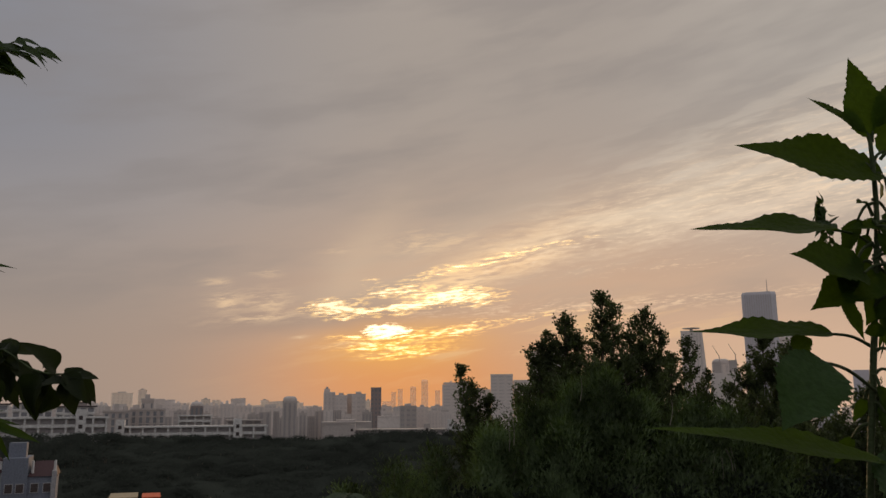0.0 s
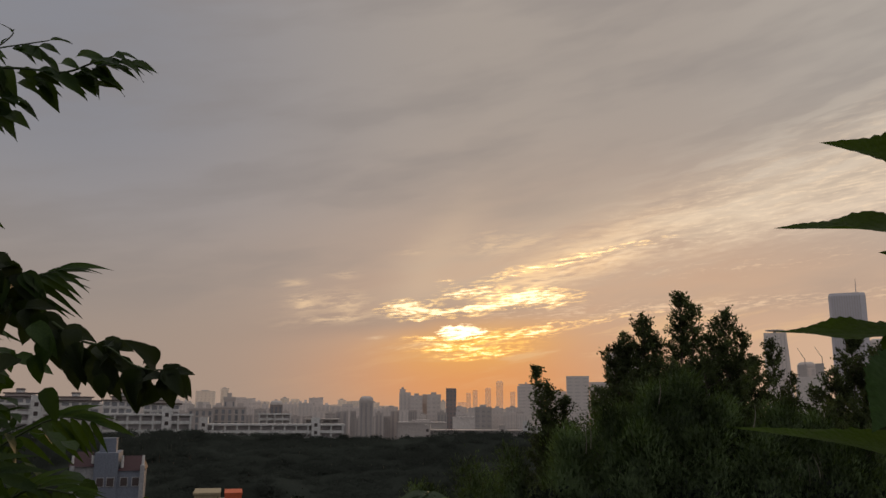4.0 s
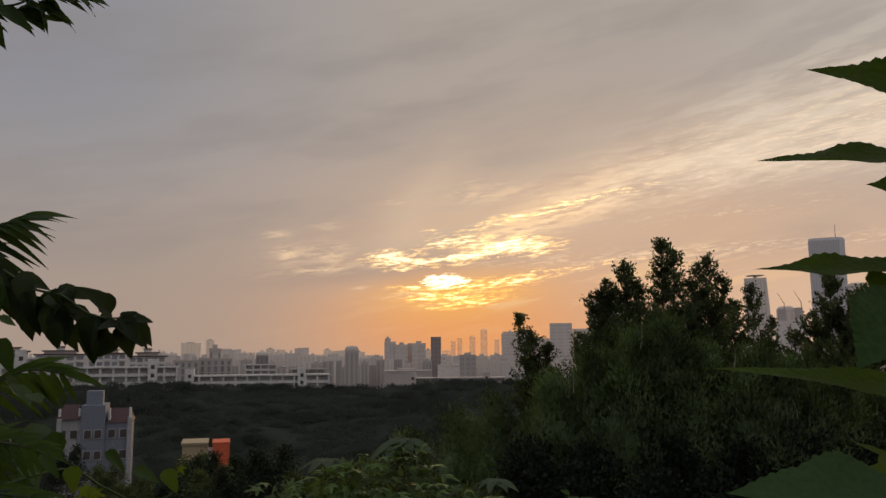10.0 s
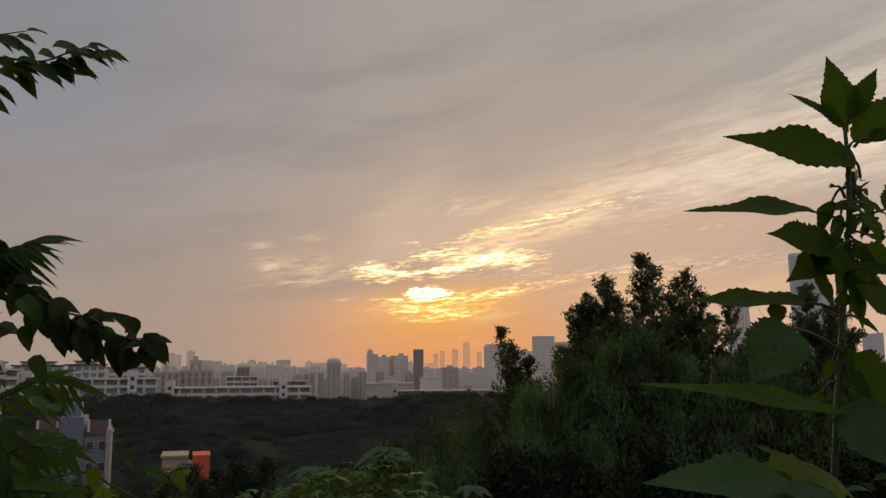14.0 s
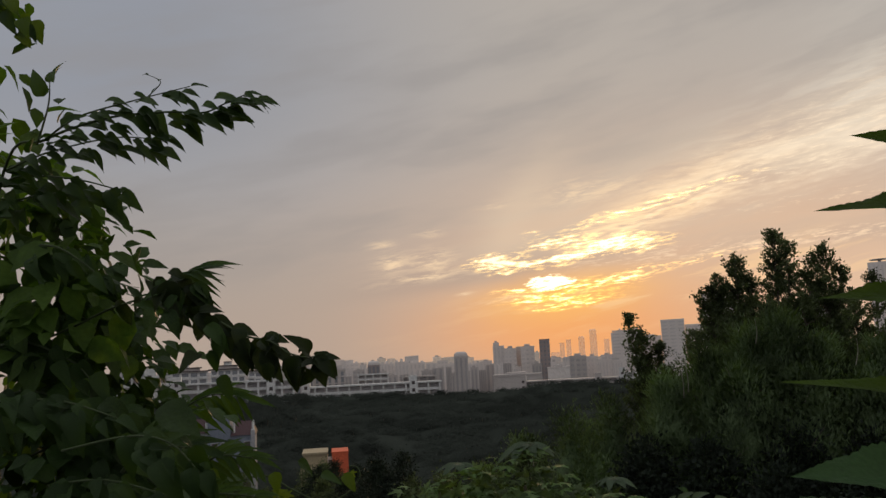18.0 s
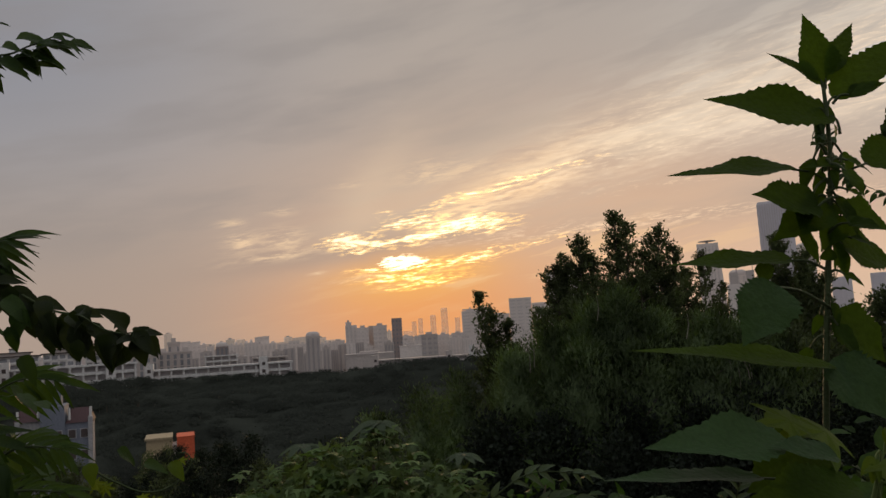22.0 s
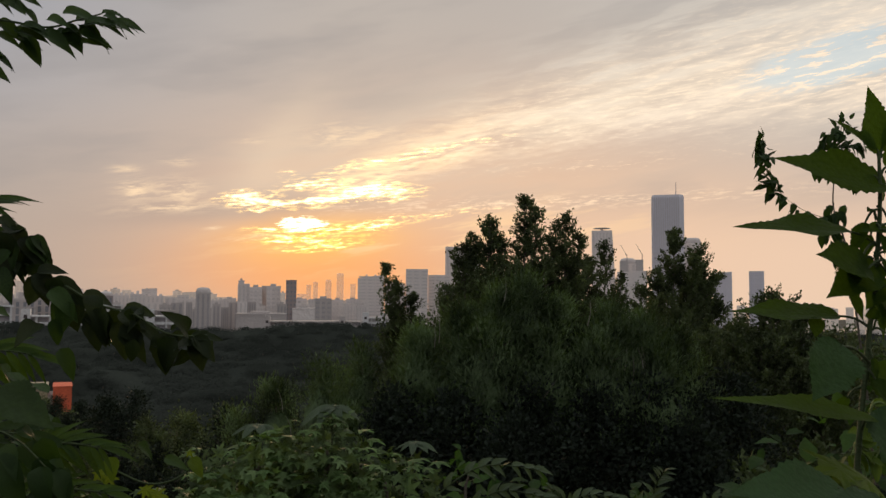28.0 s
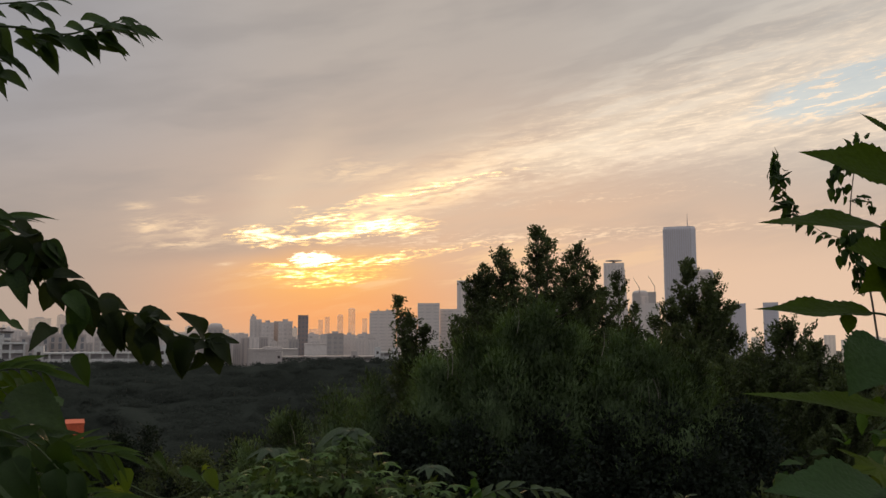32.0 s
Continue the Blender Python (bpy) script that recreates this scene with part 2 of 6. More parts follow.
# ---- materials ----
def surface(name, base, rough=0.8, vary=0.25, scale=6.0, bump=0.2, through_light=0.0, tint=None, per="island", metal=0.0, gloss=0.35, patch=0.0, coarse=0.0, grain=1.0):
    """A surface with grain at two scales and a slight difference from piece to piece."""
    mt = bpy.data.materials.new(name)
    mt.use_nodes = True
    nt = mt.node_tree
    b = nt.nodes["Principled BSDF"]
    co = nt.nodes.new("ShaderNodeTexCoord")
    n1, n2 = nt.nodes.new("ShaderNodeTexNoise"), nt.nodes.new("ShaderNodeTexNoise")
    for n, s in ((n1, coarse or scale), (n2, scale * 7.3)):
        n.inputs["Scale"].default_value, n.inputs["Detail"].default_value = s, 5
        nt.links.new(co.outputs["Object"], n.inputs["Vector"])
    if per == "island":
        geo = nt.nodes.new("ShaderNodeNewGeometry")
        rnd = geo.outputs["Random Per Island"]
    else:
        inf = nt.nodes.new("ShaderNodeObjectInfo")
        rnd = inf.outputs["Random"]
    dark = [c * (1 - vary) for c in base]
    light = [min(1, c * (1 + vary)) for c in (tint or base)]

    def blend(f, a, c, mode="MIX", k=1.0):
        x = nt.nodes.new("ShaderNodeMix")
        x.data_type, x.blend_type = "RGBA", mode
        for s, val in ((x.inputs[0], f), (x.inputs[6], a), (x.inputs[7], c)):
            if isinstance(val, bpy.types.NodeSocket):
                nt.links.new(val, s)
            elif isinstance(val, float):
                s.default_value = val
            else:
                s.default_value = (*val, 1)
        return x.outputs[2]

    def band(f, lo, hi):
        r = nt.nodes.new("ShaderNodeMapRange")
        nt.links.new(f, r.inputs[0])
        r.inputs[1].default_value, r.inputs[2].default_value = lo, hi
        return r.outputs[0]

    col = blend(rnd, dark, light)
    col = blend(band(n1.outputs[0], 0.3, 0.7), col, blend(0.5, dark, light))
    speckle = blend(band(n2.outputs[0], 0.25, 0.75), [1 - 0.2 * grain] * 3, [1 + 0.15 * grain] * 3)
    col = blend(1.0, col, speckle, "MULTIPLY")
    if patch:
        side = blend(band(n1.outputs[0], 0.36, 0.64), [1 - patch] * 3, [1 + patch] * 3)
        col = blend(1.0, col, side, "MULTIPLY")
    nt.links.new(col, b.inputs["Base Color"])
    b.inputs["Roughness"].default_value, b.inputs["Metallic"].default_value = rough, metal
    b.inputs["Specular IOR Level"].default_value = gloss
    if bump:
        bp = nt.nodes.new("ShaderNodeBump")
        bp.inputs["Strength"].default_value, bp.inputs["Distance"].default_value = bump, 0.3 / scale
        nt.links.new(n2.outputs[0], bp.inputs["Height"])
        nt.links.new(bp.outputs[0], b.inputs["Normal"])
    if through_light:
        tr = nt.nodes.new("ShaderNodeBsdfTranslucent")
        nt.links.new(blend(1.0, col, (1.35, 1.5, 0.45), "MULTIPLY"), tr.inputs[0])
        ms = nt.nodes.new("ShaderNodeMixShader")
        ms.inputs[0].default_value = through_light
        nt.links.new(b.outputs[0], ms.inputs[1]), nt.links.new(tr.outputs[0], ms.inputs[2])
        nt.links.new(ms.outputs[0], nt.nodes["Material Output"].inputs[0])
    return mt


M_GROUND = surface("earth_and_litter", (0.03, 0.03, 0.022), 0.95, 0.3, 0.8, 0.5)
M_BARK = surface("grey_brown_bark", (0.10, 0.085, 0.065), 0.9, 0.25, 9.0, 0.6)
M_TWIG = surface("pale_dead_twig", (0.22, 0.20, 0.16), 0.9, 0.2, 9.0, 0.3)
M_STEM = surface("green_stem", (0.045, 0.062, 0.026), 0.6, 0.2, 25.0, 0.3, gloss=0.15)
M_RUNNER = surface("pale_green_runner", (0.10, 0.14, 0.045), 0.6, 0.2, 25.0, 0.2, gloss=0.15)
M_LEAF_BIG = surface("broad_dark_leaf", (0.027, 0.050, 0.007), 0.5, 0.25, 18.0, 0.25, 0.48, (0.036, 0.064, 0.009), per="object", gloss=0.05)
M_LEAF_PALE = surface("grey_green_leaf", (0.024, 0.052, 0.018), 0.55, 0.15, 18.0, 0.25, 0.25, per="object", gloss=0.12)
M_LEAF_YELLOW = surface("yellow_green_leaf", (0.060, 0.095, 0.012), 0.55, 0.2, 18.0, 0.25, 0.4, per="object", gloss=0.12)
M_LEAF_VINE = surface("vine_leaf", (0.018, 0.037, 0.012), 0.5, 0.35, 20.0, 0.2, 0.35, (0.032, 0.057, 0.016), per="object", gloss=0.12)
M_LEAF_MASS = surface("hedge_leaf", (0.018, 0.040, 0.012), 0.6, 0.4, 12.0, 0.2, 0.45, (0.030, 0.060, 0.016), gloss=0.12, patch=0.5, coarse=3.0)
M_LEAF_BUSH = surface("bramble_leaf", (0.048, 0.080, 0.034), 0.6, 0.45, 12.0, 0.2, 0.3, (0.085, 0.125, 0.050), gloss=0.12, patch=0.5, coarse=4.0)
M_LEAF_TREE = surface("poplar_leaf", (0.046, 0.062, 0.034), 0.65, 0.35, 3.0, 0.0, 0.25, (0.078, 0.095, 0.046), gloss=0.12, patch=0.5, coarse=1.6)
# Upper thicket leaves are a brighter copy, light put into the colour.
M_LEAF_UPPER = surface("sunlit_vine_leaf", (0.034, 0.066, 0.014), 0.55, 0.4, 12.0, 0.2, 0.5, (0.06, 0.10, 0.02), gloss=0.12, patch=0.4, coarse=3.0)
M_LEAF_FERN = surface("mid_green_leaflet", (0.030, 0.056, 0.012), 0.55, 0.3, 18.0, 0.2, 0.4, (0.04, 0.072, 0.014), per="object", gloss=0.1)
M_LEAF_LIME = surface("fresh_lime_leaf", (0.11, 0.15, 0.02), 0.55, 0.2, 18.0, 0.2, 0.4, per="object", gloss=0.1)
M_LEAF_SPRAY = surface("pale_grey_green_leaflet", (0.050, 0.074, 0.042), 0.55, 0.25, 18.0, 0.2, 0.3, per="object", gloss=0.15)
# Low thicket leaves are a darker copy, shade put into the colour.
M_LEAF_LOW = surface("shade_darkened_leaf", (0.014, 0.030, 0.010), 0.5, 0.4, 20.0, 0.2, 0.35, (0.028, 0.052, 0.014), per="object", gloss=0.15)
# Darker copy of the vine leaf for the hanging branch.
M_LEAF_HANG = surface("dark_hanging_leaf", (0.014, 0.023, 0.009), 0.5, 0.35, 20.0, 0.2, 0.35, (0.019, 0.027, 0.011), per="object", gloss=0.12)
M_LEAF_WILLOW = surface("willow_leaf", (0.070, 0.100, 0.050), 0.65, 0.2, 3.0, 0.0, 0.3, (0.084, 0.117, 0.057), gloss=0.12, patch=0.7, coarse=1.3)
# Near-black leaf: shade under the willows put into colour; also the dark scrub.
M_LEAF_SHADE = surface("dark_shade_leaf", (0.012, 0.017, 0.013), 0.6, 0.35, 3.0, 0.0, 0.15, (0.019, 0.026, 0.018), gloss=0.1, patch=0.5, coarse=1.6)
M_LEAF_HOP = surface("hop_leaf", (0.060, 0.105, 0.036), 0.6, 0.3, 18.0, 0.25, 0.3, (0.085, 0.14, 0.045), per="object", gloss=0.12)
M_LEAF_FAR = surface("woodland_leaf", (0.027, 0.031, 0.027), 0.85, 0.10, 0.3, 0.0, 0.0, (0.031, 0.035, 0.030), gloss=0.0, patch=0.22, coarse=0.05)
M_WATER = surface("river_water", (0.10, 0.12, 0.14), 0.12, 0.1, 0.02, 0.1)
M_CONC = surface("white_painted_concrete", (0.58, 0.57, 0.57), 0.85, 0.06, 0.15, 0.1, per="object")
# Haze put into the cladding: part-transparent so the sky shows through.
M_HAZE_SHEER = surface("haze_see_through_cladding", (0.92, 0.79, 0.68), 0.8, 0.05, 0.02, 0.0, per="object")
M_HAZE_SHEER.node_tree.nodes["Principled BSDF"].inputs["Alpha"].default_value = 0.30
# Far walls set paler with distance, so haze sits in their colour.
M_PALE = surface("haze_paled_grey_cladding", (0.67, 0.605, 0.58), 0.8, 0.05, 0.03, 0.1, per="object", grain=0.3)
M_HAZY = surface("haze_lightened_cladding", (0.92, 0.79, 0.68), 0.8, 0.05, 0.02, 0.1, per="object", grain=0.3)
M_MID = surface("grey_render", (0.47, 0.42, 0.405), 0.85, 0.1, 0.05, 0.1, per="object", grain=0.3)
M_DARK = surface("dark_grey_cladding", (0.30, 0.25, 0.245), 0.6, 0.08, 0.05, 0.1, per="object", grain=0.3)
M_TOWER = surface("bronze_grey_curtain_wall", (0.56, 0.53, 0.57), 0.5, 0.05, 0.03, 0.05, per="object", grain=0.3)
M_GLASS = surface("window_glass", (0.22, 0.225, 0.25), 0.15, 0.2, 0.3, 0.0, per="object")
# Far windows kept close to the wall tone, haze put into their colour.
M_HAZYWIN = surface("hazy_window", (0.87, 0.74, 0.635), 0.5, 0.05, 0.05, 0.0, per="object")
M_PALEWIN = surface("haze_paled_window", (0.60, 0.545, 0.53), 0.4, 0.08, 0.05, 0.0, per="object")
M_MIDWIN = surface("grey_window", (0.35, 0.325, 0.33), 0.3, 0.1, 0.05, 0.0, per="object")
M_ROOF = surface("dark_roof", (0.07, 0.055, 0.055), 0.8, 0.15, 0.5, 0.2, per="object")
M_ROOFRED = surface("dull_red_roof", (0.05, 0.022, 0.026), 0.8, 0.15, 0.8, 0.2, per="object")
M_ORANGE = surface("orange_painted_wall", (0.56, 0.11, 0.05), 0.8, 0.06, 0.6, 0.15, per="object")
M_BEIGE = surface("beige_painted_wall", (0.32, 0.26, 0.17), 0.8, 0.06, 0.6, 0.15, per="object")
M_GREY = surface("weathered_grey_wall", (0.33, 0.33, 0.35), 0.85, 0.1, 0.5, 0.2, per="object")
M_BLUE = surface("blue_grey_painted_wall", (0.16, 0.18, 0.23), 0.8, 0.06, 0.6, 0.15, per="object")


# ---- mesh helpers ----
def mesh_of(name, verts, faces, mat, smooth=False):
    me = bpy.data.meshes.new(name)
    me.from_pydata([tuple(p) for p in verts], [], faces)
    me.materials.append(mat)
    if smooth:
        me.polygons.foreach_set("use_smooth", [True] * len(me.polygons))
    me.update()
    return me


def piece(name, me, parent=None, label="", m=None):
    ob = new(name, me)
    if parent is not None:
        ob.parent = parent
    if m is not None:
        ob.matrix_basis = m
    return tagged(ob, label)


def thing(name, label, category, group="", at=(0, 0, 0), turn=0.0, kind=""):
    ob = new(name)
    ob.matrix_basis = pose(*at, 0, 0, turn)
    ob.empty_display_size = 0.2
    return tagged(ob, label, category, group, kind)


def box(x0, x1, y0, y1, z0, z1):
    v = [(x, y, z) for z in (z0, z1) for y in (y0, y1) for x in (x0, x1)]
    return v, [(0, 2, 3, 1), (4, 5, 7, 6), (0, 1, 5, 4), (2, 6, 7, 3), (0, 4, 6, 2), (1, 3, 7, 5)]


def join(parts):
    verts, faces = [], []
    for v, f in parts:
        k = len(verts)
        verts += list(v)
        faces += [tuple(i + k for i in q) for q in f]
    return verts, faces


def tube(points, r0, r1, sides=6):
    """A tapered round rod through the points."""
    pts = [Vector(p) for p in points]
    verts, faces, n = [], [], len(pts)
    for i, p in enumerate(pts):
        way = (pts[min(i + 1, n - 1)] - pts[max(i - 1, 0)]).normalized()
        side = way.cross(Vector((0.31, 0.9, 0.2))).normalized()
        up = side.cross(way)
        r = r0 + (r1 - r0) * i / (n - 1)
        verts += [p + (side * math.cos(a) + up * math.sin(a)) * r for a in (2 * math.pi * k / sides for k in range(sides))]
    for i in range(n - 1):
        for k in range(sides):
            a, b = i * sides + k, i * sides + (k + 1) % sides
            faces.append((a, b, b + sides, a + sides))
    faces += [tuple(range(sides))[::-1], tuple(range((n - 1) * sides, n * sides))]
    return verts, faces


def bend(points, n=8):
    """A smooth line through a few points."""
    pts = [Vector(p) for p in points]
    out = []
    for i in range(len(pts) - 1):
        p0, p1, p2, p3 = pts[max(i - 1, 0)], pts[i], pts[i + 1], pts[min(i + 2, len(pts) - 1)]
        for k in range(n):
            t = k / n
            out.append(0.5 * (2 * p1 + (p2 - p0) * t + (2 * p0 - 5 * p1 + 4 * p2 - p3) * t * t + (3 * p1 - p0 - 3 * p2 + p3) * t ** 3))
    return out + [pts[-1]]


def leaf_shape(length, width, rows=7, point=1.6, belly=0.35, curl=0.2, fold=0.15, teeth=0.0, seed=0):
    """A leaf along +y from its stalk: folded at the midrib, bent down to the tip, its edge toothed."""
    r = random.Random(seed)
    verts, faces = [], []
    for i in range(rows + 1):
        s = i / rows
        w = width / 2 * (math.sin(math.pi * min(1, s ** (math.log(0.5) / math.log(belly)))) ** 0.8) * (1 - 0.25 * s ** point) if 0 < s < 1 else 0.0
        w *= 1 + teeth * (r.random() - 0.3) * (1 if i % 2 else -1)
        z = -curl * length * s * s
        wave = 0.04 * width * math.sin(s * 9 + seed)
        y = length * s
        verts += [(-w, y, z + w * fold * 2 + wave), (-w * 0.5, y, z + w * fold), (0, y + 0.01 * length, z), (w * 0.5, y, z + w * fold), (w, y, z + w * fold * 2 - wave)]
    for i in range(rows):
        for k in range(4):
            a = i * 5 + k
            faces.append((a, a + 1, a + 6, a + 5))
    return verts, faces


def aim(base, way, normal=(0, 0, 1), size=1.0):
    """The pose of a leaf at base that points along way, with its upper side to normal."""
    y = Vector(way).normalized()
    z = Vector(normal)
    z = z - y * z.dot(y)
    if z.length < 1e-3:
        z = Vector((0.3, -0.8, 0.5)) - y * y.dot(Vector((0.3, -0.8, 0.5)))
    z.normalize()
    x = y.cross(z)
    return Matrix.LocRotScale(Vector(base), Matrix((x, y, z)).transposed().to_quaternion(), (size,) * 3)


def scatter(name, shape, base, way, normal, size, mat, round_to=None):
    """Many leaves in one mesh: arrays of places, directions, normals and sizes."""
    v, f = np.array(shape[0], float), np.array(shape[1], int)
    y = way / np.linalg.norm(way, axis=1, keepdims=True)
    z = normal - y * (normal * y).sum(1, keepdims=True)
    z /= np.linalg.norm(z, axis=1, keepdims=True) + 1e-9
    x = np.cross(y, z)
    p = base[:, None] + (v[None, :, 0:1] * x[:, None] + v[None, :, 1:2] * y[:, None] + v[None, :, 2:3] * z[:, None]) * size[:, None, None]
    n, k = len(base), len(v)
    idx = (f[None] + (np.arange(n) * k)[:, None, None]).reshape(-1)
    me = bpy.data.meshes.new(name)
    me.vertices.add(n * k)
    me.vertices.foreach_set("co", p.astype(np.float32).ravel())
    me.loops.add(len(idx))
    me.loops.foreach_set("vertex_index", idx.astype(np.int32))
    me.polygons.add(n * len(f))
    me.polygons.foreach_set("loop_start", (np.arange(n * len(f)) * f.shape[1]).astype(np.int32))
    me.materials.append(mat)
    me.update(calc_edges=True)
    me.validate()
    if round_to is not None:
        soft = round_to / (np.linalg.norm(round_to, axis=1, keepdims=True) + 1e-9)
        me.polygons.foreach_set("use_smooth", np.ones(n * len(f), bool))
        me.normals_split_custom_set_from_vertices(np.repeat(soft, k, 0))
    return me


SMALL_LEAF = ([(0, 0, 0), (-0.3, 0.45, 0.06), (0, 1, -0.1), (0.3, 0.45, 0.06)], [(0, 3, 2, 1)])
NARROW_LEAF = ([(0, 0, 0), (-0.09, 0.45, 0.02), (0, 1, -0.12), (0.09, 0.45, 0.02)], [(0, 3, 2, 1)])
FOLDED_LEAF = ([(0, 0, 0), (-0.28, 0.25, 0.07), (-0.30, 0.55, 0.05), (0, 1, -0.18), (0.30, 0.55, 0.05), (0.28, 0.25, 0.07), (0, 0.28, 0), (0, 0.6, -0.04)],
               [(0, 1, 6, 6), (0, 6, 5, 5), (1, 2, 7, 6), (6, 7, 4, 5), (2, 3, 7, 7), (7, 3, 4, 4)])
FOLDED_LEAF = (FOLDED_LEAF[0], [(0, 1, 6), (0, 6, 5), (1, 2, 7), (1, 7, 6), (6, 7, 4), (6, 4, 5), (2, 3, 7), (7, 3, 4)])


# ---- ground ----
def height(x, y):
    """The hill under the camera, a valley, a wooded ridge and the plain of the city."""
    line = ((-60, 3), (-4, 0.3), (0, 0), (2.2, -0.15), (4, -0.9), (8, -2.9), (20, -6.5), (45, -13), (90, -19), (140, -19), (200, -14.5), (265, -11.5), (340, -18), (500, -42), (800, -62), (6000, -62))
    d = y if y < 0 else math.hypot(y, x * 0.55)
    for (a, ha), (b, hb) in zip(line, line[1:]):
        if a <= d <= b:
            s = (d - a) / (b - a)
            s = s * s * (3 - 2 * s) * 0.5 + s * 0.5
            h = ha + (hb - ha) * s
            break
    else:
        h = 3 if d < 0 else -62
    rough = min(1.0, abs(d) / 60) * (1 if d < 400 else max(0, 1 - (d - 400) / 300))
    return h + rough * 1.6 * noise.noise((x * 0.02, y * 0.02, 0)) + 0.05 * noise.noise((x * 0.9, y * 0.9, 3))


def make_ground():
    radii = [0.0, 0.6, 1.2, 1.8, 2.5, 3.3, 4.2, 5.4, 7, 9, 12, 16, 21, 27, 35, 45, 58, 75, 95, 120, 150, 180, 215, 250, 285, 320, 360, 410, 470, 550, 650, 800, 1100, 1600, 2400, 3500, 4900]
    seg, verts, faces = 96, [(0, 0, height(0, 0))], []
    for r in radii[1:]:
        for k in range(seg):
            a = 2 * math.pi * k / seg
            x, y = r * math.sin(a), r * math.cos(a)
            verts.append((x, y, height(x, y)))
    for k in range(seg):
        faces.append((0, 1 + (k + 1) % seg, 1 + k))
    for i in range(len(radii) - 2):
        for k in range(seg):
            a, b = 1 + i * seg + k, 1 + i * seg + (k + 1) % seg
            faces.append((a, b, b + seg, a + seg))
    tagged(new("ground", mesh_of("ground", verts, faces, M_GROUND, True)), "dark earth hillside falling to a wooded valley and city plain", "ground", kind="structure")


make_ground()
water = join([box(650, 2600, 1000, 2300, -62.5, -61.2)])
tagged(new("water", mesh_of("water", *water, M_WATER)), "pale river reflecting the evening sky", "river", kind="structure")


# ---- the city ----
def polar(az, dist):
    return Vector((dist * math.sin(radians(az)), dist * math.cos(radians(az)), 0))


def tower(az0, az1, el, dist, mat, label, name="apartment_tower", ribs=6, glass=None, deep=1.0, cap="parapet", floors=0, cut=0.0, group="city towers", base=-62.0, slabs=0):
    """A building that fills the bearings az0 to az1 up to the elevation el, at that distance."""
    mid = (az0 + az1) / 2
    c = polar(mid, dist)
    w = 2 * dist * math.tan(radians((az1 - az0) / 2))
    top = 1.6 + dist * math.tan(radians(el))
    h = top - base
    d = max(10.0, min(w * deep, 45.0))
    th = thing(name, label, "building", group, (c.x, c.y, base), -mid)
    roof_h = min(5.0, h * 0.06)
    body_h = h if cap in ("flat", "slant") else h - roof_h
    if cap == "dome":
        body_h = h - w * 0.35
    v, f = box(-w / 2, w / 2, 0, d, 0, body_h)
    if cap == "slant":
        v[4] = (v[4][0], v[4][1], body_h * (1 - cut))
        v[6] = (v[6][0], v[6][1], body_h * (1 - cut))
    piece("wall", mesh_of("wall", v, f, mat), th)
    if cap == "parapet":
        piece("parapet", mesh_of("parapet", *box(-w / 2 - 0.4, w / 2 + 0.4, -0.4, d + 0.4, body_h, body_h + roof_h * 0.35), mat), th)
        piece("penthouse", mesh_of("penthouse", *box(-w * 0.22, w * 0.18, d * 0.2, d * 0.8, body_h + roof_h * 0.35, body_h + roof_h), M_MID), th)
    elif cap == "dome":
        n, ring, dv, df = 12, 5, [], []
        for i in range(ring + 1):
            a = i / ring * math.pi / 2
            sq, z = math.cos(a) ** 0.5 if i < ring else 0.12, math.sin(a) * w * 0.35
            dv += [(w / 2 * sq * x, d / 2 + d / 2 * sq * y, body_h + z) for x, y in ((-1, -1), (-0.3, -1), (0.3, -1), (1, -1), (1, -0.3), (1, 0.3), (1, 1), (0.3, 1), (-0.3, 1), (-1, 1), (-1, 0.3), (-1, -0.3))]
        for i in range(ring):
            df += [(i * n + k, i * n + (k + 1) % n, (i + 1) * n + (k + 1) % n, (i + 1) * n + k) for k in range(n)]
        df.append(tuple(range(ring * n, ring * n + n)))
        piece("roof", mesh_of("roof", dv, df, mat if mat is M_HAZE_SHEER else M_MID, True), th)
    elif cap == "steps":
        for k in range(3):
            x0 = -w / 2 + k * w / 3
            piece("stair_head", mesh_of("stair_head", *box(x0 + w * 0.06, x0 + w * 0.24, d * 0.2, d * 0.9, body_h, body_h + roof_h * (0.6 + 0.4 * (k % 2))), mat), th)
    if ribs > 2 and floors == 0 and int(abs(az0) * 13.7) % 3 == 1:
        row = mesh_of("window_band", *box(-w * 0.46, w * 0.46, -0.14, 0.1, 0, 2.6), {M_HAZY: M_HAZYWIN, M_PALE: M_PALEWIN, M_TOWER: M_MIDWIN, M_MID: M_MIDWIN}.get(mat, M_GLASS))
        for k in range(int(min(body_h - 8, 110) / 6.4)):
            piece("window_band", row, th, m=Matrix.Translation((0, 0, body_h - 6 - 6.4 * k)))
        pier = mesh_of("pier", *box(-1.6, 1.6, -0.6, 0.1, 0, body_h), mat)
        for x in (-w * 0.17, w * 0.17):
            piece("pier", pier, th, m=Matrix.Translation((x, 0, 0)))
        ribs = 0
    if ribs:
        gap = w / ribs
        strip = mesh_of("window_column", *box(-gap * 0.22, gap * 0.22, -0.12, 0.12, 3, body_h - 2.2), glass or {M_HAZY: M_HAZYWIN, M_PALE: M_PALEWIN, M_TOWER: M_TOWER, M_MID: M_MIDWIN}.get(mat, M_GLASS))
        for k in range(ribs):
            piece("window_column", strip, th, m=Matrix.Translation((-w / 2 + gap * (k + 0.5), 0, 0)))
        if ribs > 2:
            pier = mesh_of("pier", *box(-gap * 0.07, gap * 0.07, -0.5, 0.1, 0, body_h), mat)
            for k in range(1, ribs):
                piece("pier", pier, th, m=Matrix.Translation((-w / 2 + gap * k, 0, 0)))
